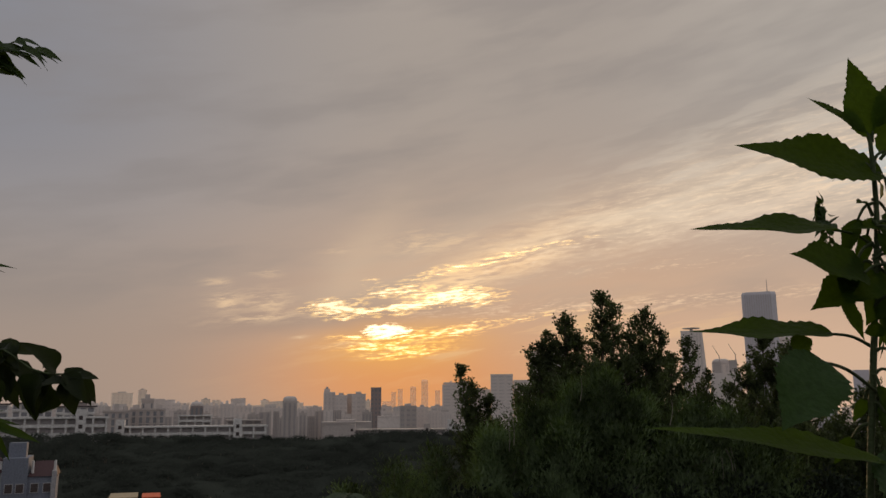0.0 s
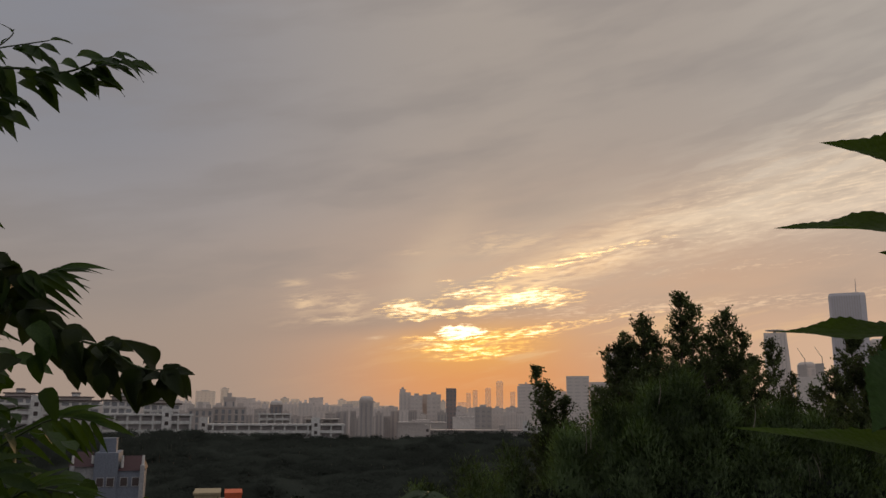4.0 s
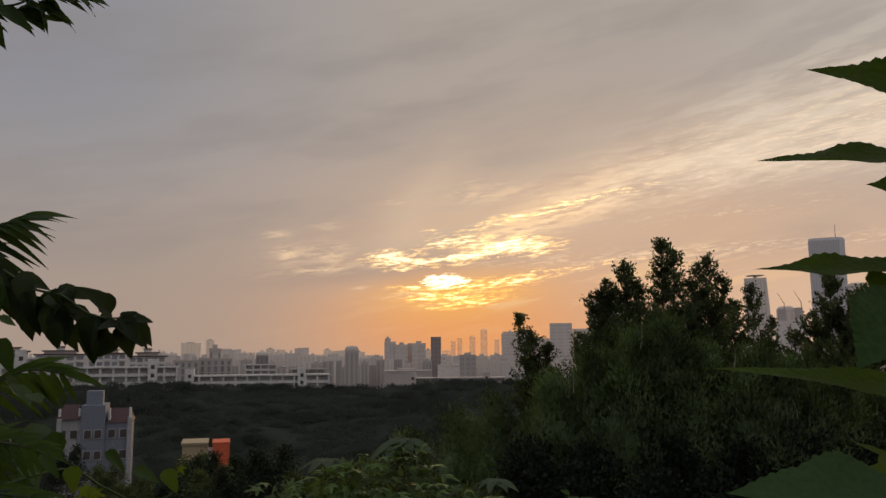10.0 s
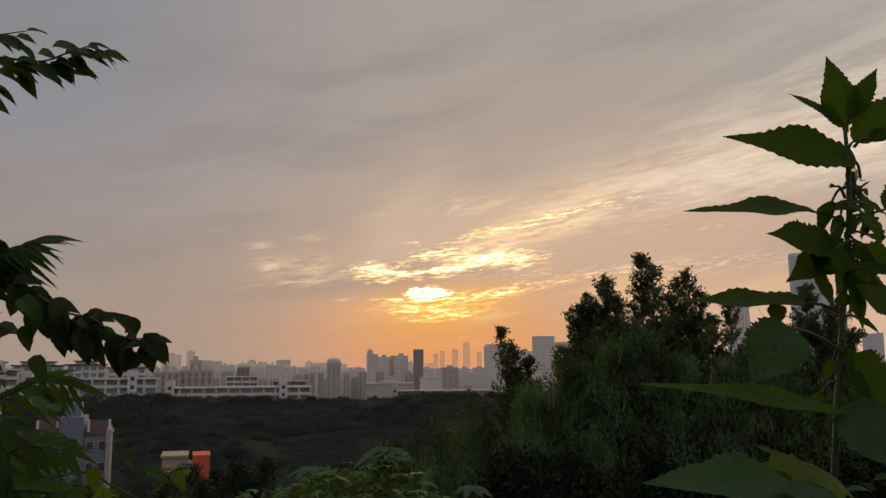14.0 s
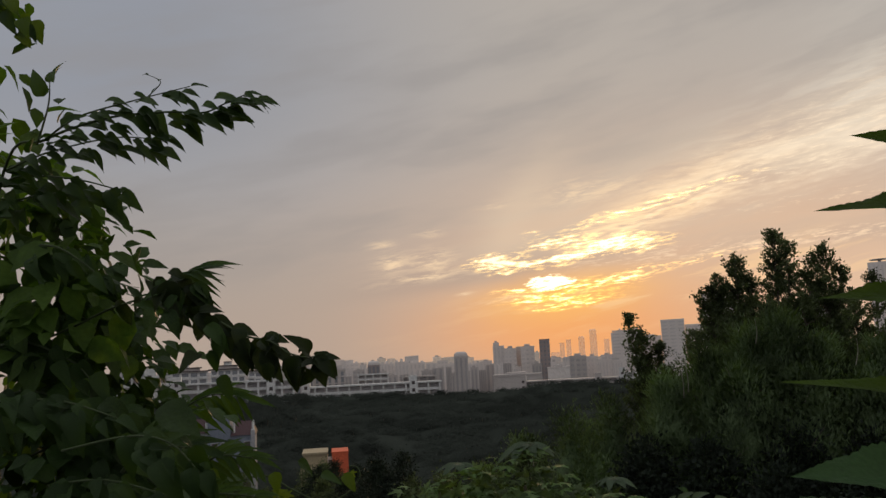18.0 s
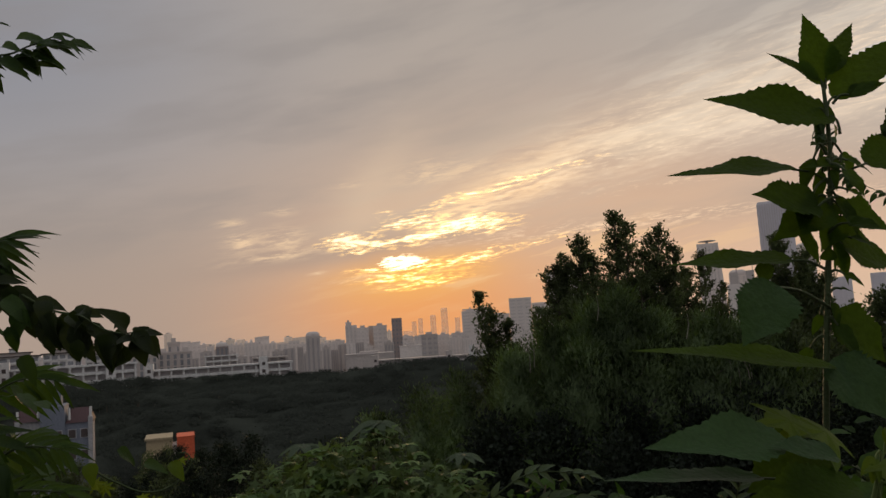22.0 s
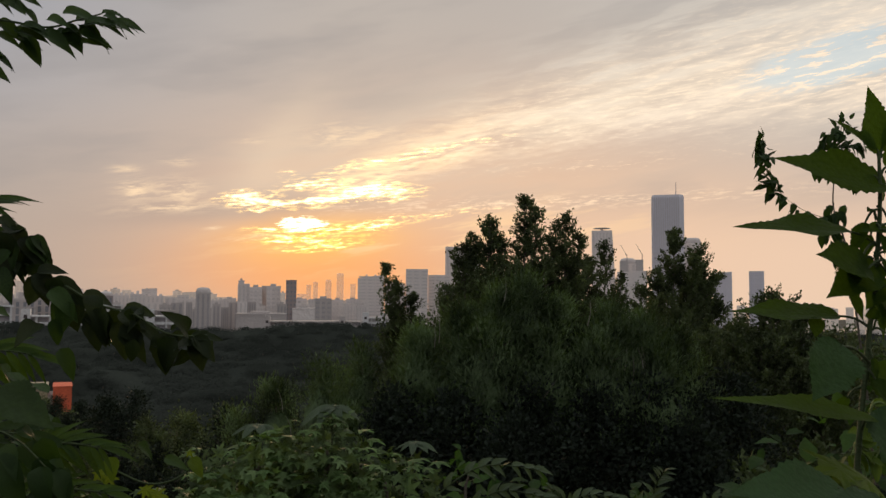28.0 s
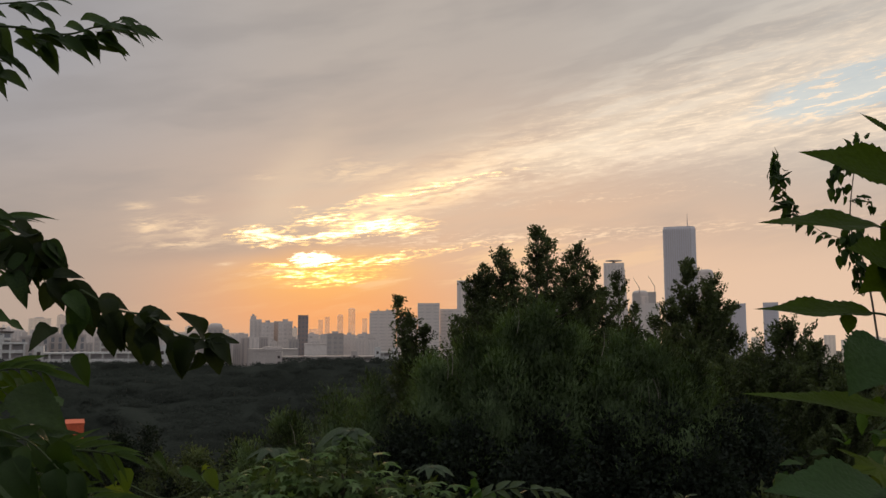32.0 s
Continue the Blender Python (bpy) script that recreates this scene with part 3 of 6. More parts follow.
    if floors:
        band = mesh_of("floor_band", *box(-w / 2 - 0.25, w / 2 + 0.25, -0.35, 0.1, 0, 0.9), mat)
        step = max(3.0, min(h, 40.0) / floors)
        for k in range(floors):
            piece("floor_band", band, th, m=Matrix.Translation((0, 0, body_h - 1.2 - step * k)))
    return th


PALE = "hazy pale grey high-rise apartment block"
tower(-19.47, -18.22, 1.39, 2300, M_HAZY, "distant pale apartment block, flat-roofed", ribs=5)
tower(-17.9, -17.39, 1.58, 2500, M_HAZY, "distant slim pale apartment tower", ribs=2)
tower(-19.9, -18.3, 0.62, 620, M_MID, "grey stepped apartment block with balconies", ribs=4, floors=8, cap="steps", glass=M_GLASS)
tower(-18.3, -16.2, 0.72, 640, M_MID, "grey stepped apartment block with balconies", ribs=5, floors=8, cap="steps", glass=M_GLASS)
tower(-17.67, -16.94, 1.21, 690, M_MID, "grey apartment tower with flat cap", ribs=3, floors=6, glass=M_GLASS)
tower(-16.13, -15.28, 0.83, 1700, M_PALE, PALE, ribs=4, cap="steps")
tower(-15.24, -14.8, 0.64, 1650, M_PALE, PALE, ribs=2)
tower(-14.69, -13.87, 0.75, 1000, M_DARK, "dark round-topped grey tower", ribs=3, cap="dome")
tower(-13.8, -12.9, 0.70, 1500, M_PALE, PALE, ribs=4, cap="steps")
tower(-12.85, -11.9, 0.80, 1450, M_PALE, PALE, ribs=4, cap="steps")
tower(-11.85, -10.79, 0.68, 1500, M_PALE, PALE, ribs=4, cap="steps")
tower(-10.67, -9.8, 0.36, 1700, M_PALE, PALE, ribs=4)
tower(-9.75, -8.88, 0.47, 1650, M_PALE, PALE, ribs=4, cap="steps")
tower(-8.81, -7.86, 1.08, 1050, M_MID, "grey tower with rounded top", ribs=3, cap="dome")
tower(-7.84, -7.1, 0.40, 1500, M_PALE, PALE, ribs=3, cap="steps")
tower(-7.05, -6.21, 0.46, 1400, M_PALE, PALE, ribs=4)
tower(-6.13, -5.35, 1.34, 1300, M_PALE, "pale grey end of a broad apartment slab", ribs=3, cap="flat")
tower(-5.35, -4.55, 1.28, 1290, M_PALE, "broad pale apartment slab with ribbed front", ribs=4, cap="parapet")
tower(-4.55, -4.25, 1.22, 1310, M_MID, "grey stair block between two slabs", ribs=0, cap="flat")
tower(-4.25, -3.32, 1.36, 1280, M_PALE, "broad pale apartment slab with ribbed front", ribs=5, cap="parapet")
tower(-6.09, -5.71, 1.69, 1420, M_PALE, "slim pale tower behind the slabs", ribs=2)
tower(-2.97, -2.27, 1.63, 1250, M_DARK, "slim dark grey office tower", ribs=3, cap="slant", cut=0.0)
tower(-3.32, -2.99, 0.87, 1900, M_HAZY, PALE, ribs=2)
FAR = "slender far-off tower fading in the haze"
tower(-1.60, -1.28, 1.32, 3900, M_HAZE_SHEER, FAR, ribs=0, cap="flat")
tower(-1.16, -0.83, 1.51, 3900, M_HAZE_SHEER, FAR, ribs=0, cap="flat")
tower(-0.33, 0.08, 1.69, 3700, M_HAZE_SHEER, FAR, ribs=0, cap="dome")
tower(0.42, 0.90, 2.14, 3700, M_HAZE_SHEER, FAR, ribs=0, cap="dome")
tower(1.36, 1.71, 1.41, 3800, M_HAZE_SHEER, FAR, ribs=0, cap="flat")
tower(-2.2, -1.6, 0.70, 3000, M_HAZE_SHEER, FAR, ribs=0, cap="flat")
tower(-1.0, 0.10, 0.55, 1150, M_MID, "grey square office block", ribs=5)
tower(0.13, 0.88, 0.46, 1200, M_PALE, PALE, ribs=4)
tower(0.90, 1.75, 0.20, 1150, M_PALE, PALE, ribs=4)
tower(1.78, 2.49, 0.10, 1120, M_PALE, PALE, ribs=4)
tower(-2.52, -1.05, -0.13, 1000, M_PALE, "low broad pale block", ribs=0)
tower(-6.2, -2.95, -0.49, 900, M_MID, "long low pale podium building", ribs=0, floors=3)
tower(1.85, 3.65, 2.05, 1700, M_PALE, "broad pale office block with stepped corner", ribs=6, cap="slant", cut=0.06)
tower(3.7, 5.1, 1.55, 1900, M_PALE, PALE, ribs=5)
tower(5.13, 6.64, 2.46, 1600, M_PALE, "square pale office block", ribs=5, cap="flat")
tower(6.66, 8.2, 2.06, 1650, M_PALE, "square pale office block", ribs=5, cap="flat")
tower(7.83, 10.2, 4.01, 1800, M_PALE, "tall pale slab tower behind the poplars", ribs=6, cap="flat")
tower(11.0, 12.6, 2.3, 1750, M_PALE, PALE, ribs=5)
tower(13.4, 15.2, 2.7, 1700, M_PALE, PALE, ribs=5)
tower(23.8, 24.9, 4.57, 1800, M_PALE, "pale round-shouldered tower beside the tallest one", ribs=4, cap="dome")
tower(25.64, 26.8, 2.29, 2100, M_TOWER, "blue-grey apartment tower with one cut-off corner", ribs=4, cap="slant", cut=0.03)
tower(27.83, 28.75, 2.31, 2150, M_TOWER, "plain blue-grey apartment tower by the river", ribs=4, cap="flat")
tower(19.64, 20.75, 3.25, 1900, M_PALE, "white office block with curved top", ribs=3, cap="dome")
rng_r = random.Random(9)
a = 24.6
while a < 37.0:
    wide = rng_r.uniform(0.3, 0.9)
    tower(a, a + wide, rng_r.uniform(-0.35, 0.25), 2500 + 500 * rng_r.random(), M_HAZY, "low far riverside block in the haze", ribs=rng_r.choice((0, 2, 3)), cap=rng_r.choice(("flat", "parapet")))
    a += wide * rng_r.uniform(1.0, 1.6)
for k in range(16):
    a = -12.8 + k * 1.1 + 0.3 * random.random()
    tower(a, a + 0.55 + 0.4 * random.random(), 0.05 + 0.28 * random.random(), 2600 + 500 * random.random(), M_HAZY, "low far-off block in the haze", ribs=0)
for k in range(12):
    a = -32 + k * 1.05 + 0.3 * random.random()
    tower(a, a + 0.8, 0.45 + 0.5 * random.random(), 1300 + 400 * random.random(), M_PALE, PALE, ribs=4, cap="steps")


rng_c = random.Random(21)
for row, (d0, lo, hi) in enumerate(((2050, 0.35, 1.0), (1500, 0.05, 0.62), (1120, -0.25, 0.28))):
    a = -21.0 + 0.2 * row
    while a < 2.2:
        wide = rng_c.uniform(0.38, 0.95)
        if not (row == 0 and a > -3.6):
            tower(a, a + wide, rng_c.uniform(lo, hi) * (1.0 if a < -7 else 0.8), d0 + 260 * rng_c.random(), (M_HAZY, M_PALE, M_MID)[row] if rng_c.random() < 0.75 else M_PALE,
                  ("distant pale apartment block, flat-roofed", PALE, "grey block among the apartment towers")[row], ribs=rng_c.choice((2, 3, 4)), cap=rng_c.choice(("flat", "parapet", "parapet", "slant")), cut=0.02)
        a += wide * rng_c.uniform(0.9, 1.25)


def tallest_tower():
    """Chamfered curtain-wall tower with an antenna mast."""
    dist, a0, a1, el, base = 1650, 21.75, 23.86, 7.42, -62.0
    mid, w = (a0 + a1) / 2, 2 * 1650 * math.tan(radians((a1 - a0) / 2))
    c, h, d = polar(mid, dist), 1.6 + 1650 * math.tan(radians(el)) - base, 34
    th = thing("office_tower", "tallest grey curtain-wall tower with roof mast", "building", "city towers", (c.x, c.y, base), -mid)
    prof = [(-w / 2, 5), (-w / 2 + 5, 0), (w / 2 - 9, 0), (w / 2, 7), (w / 2, d), (-w / 2, d)]
    n = len(prof)
    v = [(x, y, 0) for x, y in prof] + [(x * 1.0, y, h - 5) for x, y in prof] + [(x * 0.94, y * 0.94 + 1, h) for x, y in prof]
    f = [(i + n * r, (i + 1) % n + n * r, (i + 1) % n + n * (r + 1), i + n * (r + 1)) for r in (0, 1) for i in range(n)] + [tuple(range(2 * n, 3 * n))]
    piece("wall", mesh_of("wall", v, f, M_TOWER), th)
    strip = mesh_of("mullion", *box(-0.35, 0.35, -0.5, 0.1, 0, h - 5), M_MID)
    for k in range(12):
        piece("mullion", strip, th, m=Matrix.Translation((-w / 2 + 6 + k * (w - 16) / 11, 0, 0)))
    piece("roof_mast", mesh_of("roof_mast", *tube([(w * 0.26, d / 2, h), (w * 0.26, d / 2, h + 10), (w * 0.26, d / 2, h + 26)], 1.1, 0.35), M_MID), th, "thin steel mast")


def glass_tower():
    dist, a0, a1, el, base = 1750, 17.81, 19.17, 5.1, -62.0
    mid, w = (a0 + a1) / 2, 2 * 1750 * math.tan(radians((a1 - a0) / 2))
    c, h, d = polar(mid, dist), 1.6 + 1750 * math.tan(radians(el)) - base, 30
    th = thing("office_tower", "pale glass office tower with rooftop helipad", "building", "city towers", (c.x, c.y, base), -mid)
    v, f = box(-w / 2, w / 2, 0, d, 0, h)
    v[0], v[1] = (v[0][0] - 0, 0, 0), (v[1][0] + 12, 0, 0)
    piece("wall", mesh_of("wall", v, f, M_PALE), th)
    strip = mesh_of("window_column", *box(-1.2, 1.2, -0.15, 0.15, 4, h - 6), M_PALEWIN)
    for k in range(6):
        piece("window_column", strip, th, m=Matrix.Translation((-w / 2 + 4 + k * (w - 8) / 5, 0, 0)))
    piece("helipad", mesh_of("helipad", *tube([(0, d / 2, h + 5), (0, d / 2, h + 6)], w * 0.42, w * 0.42, 14), M_CONC), th)
    piece("helipad_column", mesh_of("helipad_column", *tube([(0, d / 2, h), (0, d / 2, h + 5)], 3, 3, 8), M_MID), th)


def unfinished_tower(az, el):
    dist, base = 1600, -62.0
    c, h = polar(az, dist), 1.6 + 1600 * math.tan(radians(el)) + 62
    th = thing("unfinished_tower", "grey concrete high-rise core under construction with crane", "building", "city towers", (c.x, c.y, base), -az)
    piece("core", mesh_of("core", *box(-7, 7, 0, 14, 0, h), M_MID), th)
    piece("floor_plate", mesh_of("floor_plate", *box(-13, 13, -4, 18, 0, h * 0.86), M_PALE), th)
    piece("crane_mast", mesh_of("crane_mast", *tube([(5, 7, h), (5, 7, h + 12)], 0.7, 0.6, 4), M_DARK), th)
    piece("crane_jib", mesh_of("crane_jib", *tube([(5, 7, h + 10), (-6, 7, h + 30)], 0.6, 0.3, 4), M_DARK), th)


tallest_tower()
glass_tower()
unfinished_tower(19.95, 3.05)
unfinished_tower(20.95, 3.12)


def low_slab(az0, az1, el, dist, storeys, label, bays=8, mat=M_CONC, name="apartment_slab", ends=True):
    """A long apartment slab seen over the woods: floor slabs, cross walls and recessed windows."""
    p, q = polar(az0, dist), polar(az1, dist)
    mid, w = (p + q) / 2, (q - p).length
    top = 1.6 + dist * math.tan(radians(el))
    base = height(mid.x, mid.y) - 1
    turn = math.degrees(math.atan2(q.y - p.y, q.x - p.x))
    th = thing(name, label, "building", "apartment slabs", (mid.x, mid.y, base), turn)
    h = top - base
    piece("core", mesh_of("core", *box(-w / 2, w / 2, 1.6, 11, 0, h - 0.6), M_MID), th)
    piece("roof_slab", mesh_of("roof_slab", *box(-w / 2 - 0.4, w / 2 + 0.4, -0.3, 11.4, h - 0.6, h), mat), th, "white concrete roof edge")
    floor = mesh_of("balcony", *box(-w / 2, w / 2, 0, 1.6, 0, 1.0), mat)
    n = max(1, int((h - 0.6) / 2.8))
    for k in range(1, min(n, storeys) + 1):
        piece("balcony", floor, th, m=Matrix.Translation((0, 0, h - 0.6 - 2.8 * k)))
    cross = mesh_of("cross_wall", *box(-0.3, 0.3, -0.15, 1.7, 0, h - 0.6), mat)
    for k in range(bays + 1):
        piece("cross_wall", cross, th, m=Matrix.Translation((-w / 2 + 0.4 + k * (w - 0.8) / bays, 0, 0)))
    pane = mesh_of("window", *box(-0.36 * w / bays, 0.36 * w / bays, 1.52, 1.64, 0, 1.5), M_MIDWIN)
    for s in range(min(n, storeys)):
        for k in range(bays):
            piece("window", pane, th, m=Matrix.Translation((-w / 2 + w / bays * (k + 0.5), 0, h - 0.6 - 2.8 * s - 1.8)))
    if ends:
        tw = mesh_of("stair_tower", *box(-1.5, 1.5, -0.9, 4, 0, h + 2.4), mat)
        for x in (-w / 2 + 1.4, w * 0.30):
            st = piece("stair_tower", tw, th, "white stair tower with small dark openings", m=Matrix.Translation((x, 0, 0)))
            hole = mesh_of("opening", *box(-0.6, 0.6, -0.96, -0.85, 0, 1.3), M_ROOF)
            for k in range(3):
                piece("opening", hole, st, m=Matrix.Translation((0, 0, h - 1.0 - 2.8 * k)))
    return th


low_slab(-19.1, -9.8, -0.78, 330, 3, "long white apartment slab with open galleries", bays=12)
low_slab(-27.4, -19.6, -0.15, 300, 3, "white apartment slab with balcony edges", bays=10)
low_slab(-33.5, -27.6, 0.45, 290, 4, "white apartment slab with balcony edges", bays=8)
low_slab(-4.4, 2.1, -1.12, 420, 2, "long low flat-roofed block with dark eaves behind the wood", bays=10, mat=M_MID)
low_slab(2.2, 3.9, -0.85, 430, 3, "small white block with ladder-like balconies", bays=3)
low_slab(-12.4, -10.1, -0.42, 420, 2, "low block with dark flat roof", bays=4, mat=M_MID, ends=False)
low_slab(-15.4, -13.3, -0.1, 440, 3, "pale low apartment block", bays=4, ends=False)


def cupola_house(az0, az1, el, dist):
    """An apartment house with a dark hipped roof and a little roof turret."""
    p, q = polar(az0, dist), polar(az1, dist)
    mid, w = (p + q) / 2, (q - p).length
    base, top = height(mid.x, mid.y) - 1, 1.6 + dist * math.tan(radians(el))
    h, d = top - base, 12.0
    th = thing("apartment_house", "grey apartment house with dark hipped roof and turret", "building", "apartment slabs", (mid.x, mid.y, base), -(az0 + az1) / 2)
    eave = h - 3.6
    piece("wall", mesh_of("wall", *box(-w / 2, w / 2, 0, d, 0, eave), M_CONC), th)
    piece("roof", mesh_of("roof", *join([box(-w / 2 - 0.9, w / 2 + 0.9, -0.9, d + 0.9, eave, eave + 0.45), box(-w / 2 + 2.2, w / 2 - 2.2, 1.6, d - 1.6, eave + 1.5, eave + 1.9)]), M_ROOF), th, "dark overhanging flat roof edges")
    piece("upper_storey", mesh_of("upper_storey", *box(-w / 2 + 3, w / 2 - 3, 2.2, d - 2, eave + 0.45, eave + 1.5), M_MID), th)
    piece("turret", mesh_of("turret", *tube([(0, d / 2, eave + 1.9), (0, d / 2, h - 0.5)], 1.7, 1.7, 10), M_CONC), th)
    piece("turret_roof", mesh_of("turret_roof", *tube([(0, d / 2, h - 0.5), (0, d / 2, h - 0.2), (0, d / 2, h)], 2.1, 1.6, 10), M_ROOF), th)
    bays = 5
    hole = mesh_of("loggia", *box(-0.36 * w / bays, 0.36 * w / bays, -0.05, 0.05, 0, 1.7), M_GLASS)
    rail = mesh_of("balcony", *box(-0.42 * w / bays, 0.42 * w / bays, -0.8, 0, 0, 0.9), M_CONC)
    for s in range(4):
        for k in range(bays):
            x, z = -w / 2 + w / bays * (k + 0.5), eave - 2.2 - 2.8 * s
            piece("loggia", hole, th, m=Matrix.Translation((x, 0, z)))
            if (k + s) % 2 == 0:
                piece("balcony", rail, th, m=Matrix.Translation((x, 0, z - 0.7)))


for a0, a1, e in ((-31.0, -28.4, 1.35), (-28.0, -25.2, 1.15), (-25.0, -22.8, 1.2), (-22.6, -20.4, 1.0)):
    cupola_house(a0, a1, e, 370)


def gabled_block():
    """White and blue-grey apartment building with dull red roofs, down in the valley."""
    dist = 125
    c = polar(-24.5, dist)
    base = height(c.x, c.y) - 0.5
    top = 1.6 + dist * math.tan(radians(-2.0))
    h = top - base
    th = thing("apartment_building", "white and blue-grey apartment building with red roofs", "building", "", (c.x, c.y, base), 20)
    for name, x0, x1, y0, z1, mt in (("wall", -4.6, -1.6, 0.6, h - 3.0, M_GREY), ("wall", -1.6, 1.4, 0, h - 1.2, M_BLUE), ("wall", 1.4, 4.8, 0.4, h - 3.6, M_BLUE)):
        piece(name, mesh_of(name, *box(x0, x1, y0, 9, 0, z1), mt), th)
    for x0, x1, z in ((-4.8, -1.65, h - 3.0), (1.45, 5.0, h - 3.6)):
        v = [(x0, 0.2, z), (x1, 0.2, z), (x1, 9, z), (x0, 9, z), (x0 + 0.6, 4.5, z + 1.8), (x1 - 0.6, 4.5, z + 1.8)]
        piece("roof", mesh_of("roof", v, [(0, 1, 5, 4), (1, 2, 5), (2, 3, 4, 5), (3, 0, 4), (3, 2, 1, 0)], M_ROOFRED), th, "dull red tiled roof")
    frame_me = mesh_of("window_frame", *box(-0.52, 0.52, -0.1, 0.05, -0.08, 1.18), M_GREY)
    pane = mesh_of("pane", *box(-0.42, 0.42, -0.13, 0.02, 0.02, 1.08), M_ROOF)
    for k in range(4):
        for x, y in ((-3.9, 0.6), (-2.5, 0.6), (-0.7, 0), (0.6, 0), (2.3, 0.4), (3.8, 0.4)):
            fr = piece("window", frame_me, th, m=Matrix.Translation((x, y, h - 5.6 - 2.8 * k)))
            piece("pane", pane, fr)
    for x in (-4.3, 4.6):
        piece("corner_pier", mesh_of("corner_pier", *box(x - 0.3, x + 0.3, -0.1, 0.9, 0, h - 2.9), M_GREY), th)
    piece("stair_head", mesh_of("stair_head", *box(-1.2, 0.9, 2.0, 5.0, h - 1.2, h + 0.7), M_BLUE), th)
    for x in (-4.4, -1.9, 1.9, 4.6):
        piece("chimney", mesh_of("chimney", *tube([(x, 1.2, h - 3.6), (x, 1.2, h - 1.6)], 0.22, 0.18), M_CONC), th)


def orange_block():
    """Beige house with an orange stair tower among the trees."""
    dist = 105
    c = polar(-17.7, dist)
    base, top = height(c.x, c.y) - 0.5, 1.6 + dist * math.tan(radians(-5.15))
    h = top - base
    th = thing("house", "beige flat-roofed house with bright orange side wall", "building", "", (c.x, c.y, base), 17)
    piece("wall", mesh_of("wall", *box(-2.7, 0.2, 0, 6, 0, h - 0.1), M_BEIGE), th, "beige rendered wall")
    piece("annex", mesh_of("annex", *box(-3.0, 0.0, -1.2, 0, 0, h - 1.6), M_BEIGE), th)
    piece("stair_tower", mesh_of("stair_tower", *box(0.75, 2.7, -0.3, 5, 0, h), M_ORANGE), th, "bright orange painted tower")
    piece("link", mesh_of("link", *box(0.2, 0.75, 0.6, 5, 0, h - 0.9), M_MID), th)
    piece("parapet", mesh_of("parapet", *box(-2.85, 0.25, -0.15, 6.1, h - 0.1, h + 0.15), M_BEIGE), th)
    piece("cap", mesh_of("cap", *box(0.7, 2.75, -0.35, 5.1, h, h + 0.12), M_ORANGE), th)
    for x in (-2.1, -1.0):
        piece("window", mesh_of("window", *box(x - 0.35, x + 0.35, -1.26, -1.15, h - 3.6, h - 2.6), M_GLASS), th)


gabled_block()
orange_block()


# ---- trees ----
def lumpy(c, rad, seed, n=10, m=6):
    """The closed inner mass of a crown."""
    verts, faces = [], []
    for i in range(m + 1):
        b = math.pi * i / m
        for k in range(n):
            a = 2 * math.pi * k / n
            q = 1 + 0.16 * math.sin(3 * a + seed) * math.sin(b) + 0.10 * math.sin(5 * b + seed * 2) + 0.10 * math.sin(7 * a + 4 * b + seed * 3) * math.sin(b)
            verts.append((c[0] + rad[0] * q * math.sin(b) * math.cos(a), c[1] + rad[1] * q * math.sin(b) * math.sin(a), c[2] + rad[2] * q * math.cos(b)))
    for i in range(m):
        for k in range(n):
            p, q = i * n + k, i * n + (k + 1) % n
            faces.append((p, p + n, q + n, q))
    return verts, faces


def crown_leaves(rng, leaders, shape, size, mat, name="crown", clumps=90, per=26, spread=0.16, up=0.4, gap=0.25):
    """Leaves in many small clumps along leaders (foot, top, radius), thinner towards the tips and uneven all over."""
    base, way, soft = [], [], []
    for foot, top, rad in leaders:
        foot, top = np.array(foot, float), np.array(top, float)
        n = int(clumps * (0.5 + rad))
        s = rng.random(n) ** 0.8
        prof = rad * (0.30 + 0.75 * np.sin(np.pi * np.clip(s * 0.85 + 0.12, 0, 1))) * (1 - 0.6 * s ** 2.4)
        a, r = rng.random(n) * 2 * np.pi, np.sqrt(rng.random(n)) * prof
        lump = 1 + gap * np.sin(a * 3 + s * 17 + rad * 5) + 0.2 * np.sin(s * 31 + rad * 40)
        c = foot + (top - foot) * s[:, None] + np.stack([np.cos(a) * r * lump, np.sin(a) * r * lump, rng.normal(0, 0.06, n)], 1)
        k = rng.integers(per // 2, per + per // 2, n)
        cc = np.repeat(c, k, 0)
        o = rng.normal(0, spread, cc.shape) * np.array([1, 1, 0.9])
        base.append(cc + o)
        axis = foot + (top - foot) * np.repeat(s, k, 0)[:, None]
        soft.append((cc + o - axis) / rad + rng.normal(0, 0.2, o.shape) + np.array([0, 0, 0.35]))
        w = o + rng.normal(0, 0.12, o.shape) + np.array([0, 0, up * 0.3])
        way.append(w)
    base, way = np.concatenate(base), np.concatenate(way)
    nrm = rng.normal(0, 1, base.shape) + np.array([0, 0, 0.5])
    if shape is NARROW_LEAF:
        nrm = np.concatenate(soft) + 0.25 * nrm
    return scatter(name, shape, base, way, nrm, size * (0.6 + 0.8 * rng.random(len(base))), mat, np.concatenate(soft) if shape is NARROW_LEAF else None)


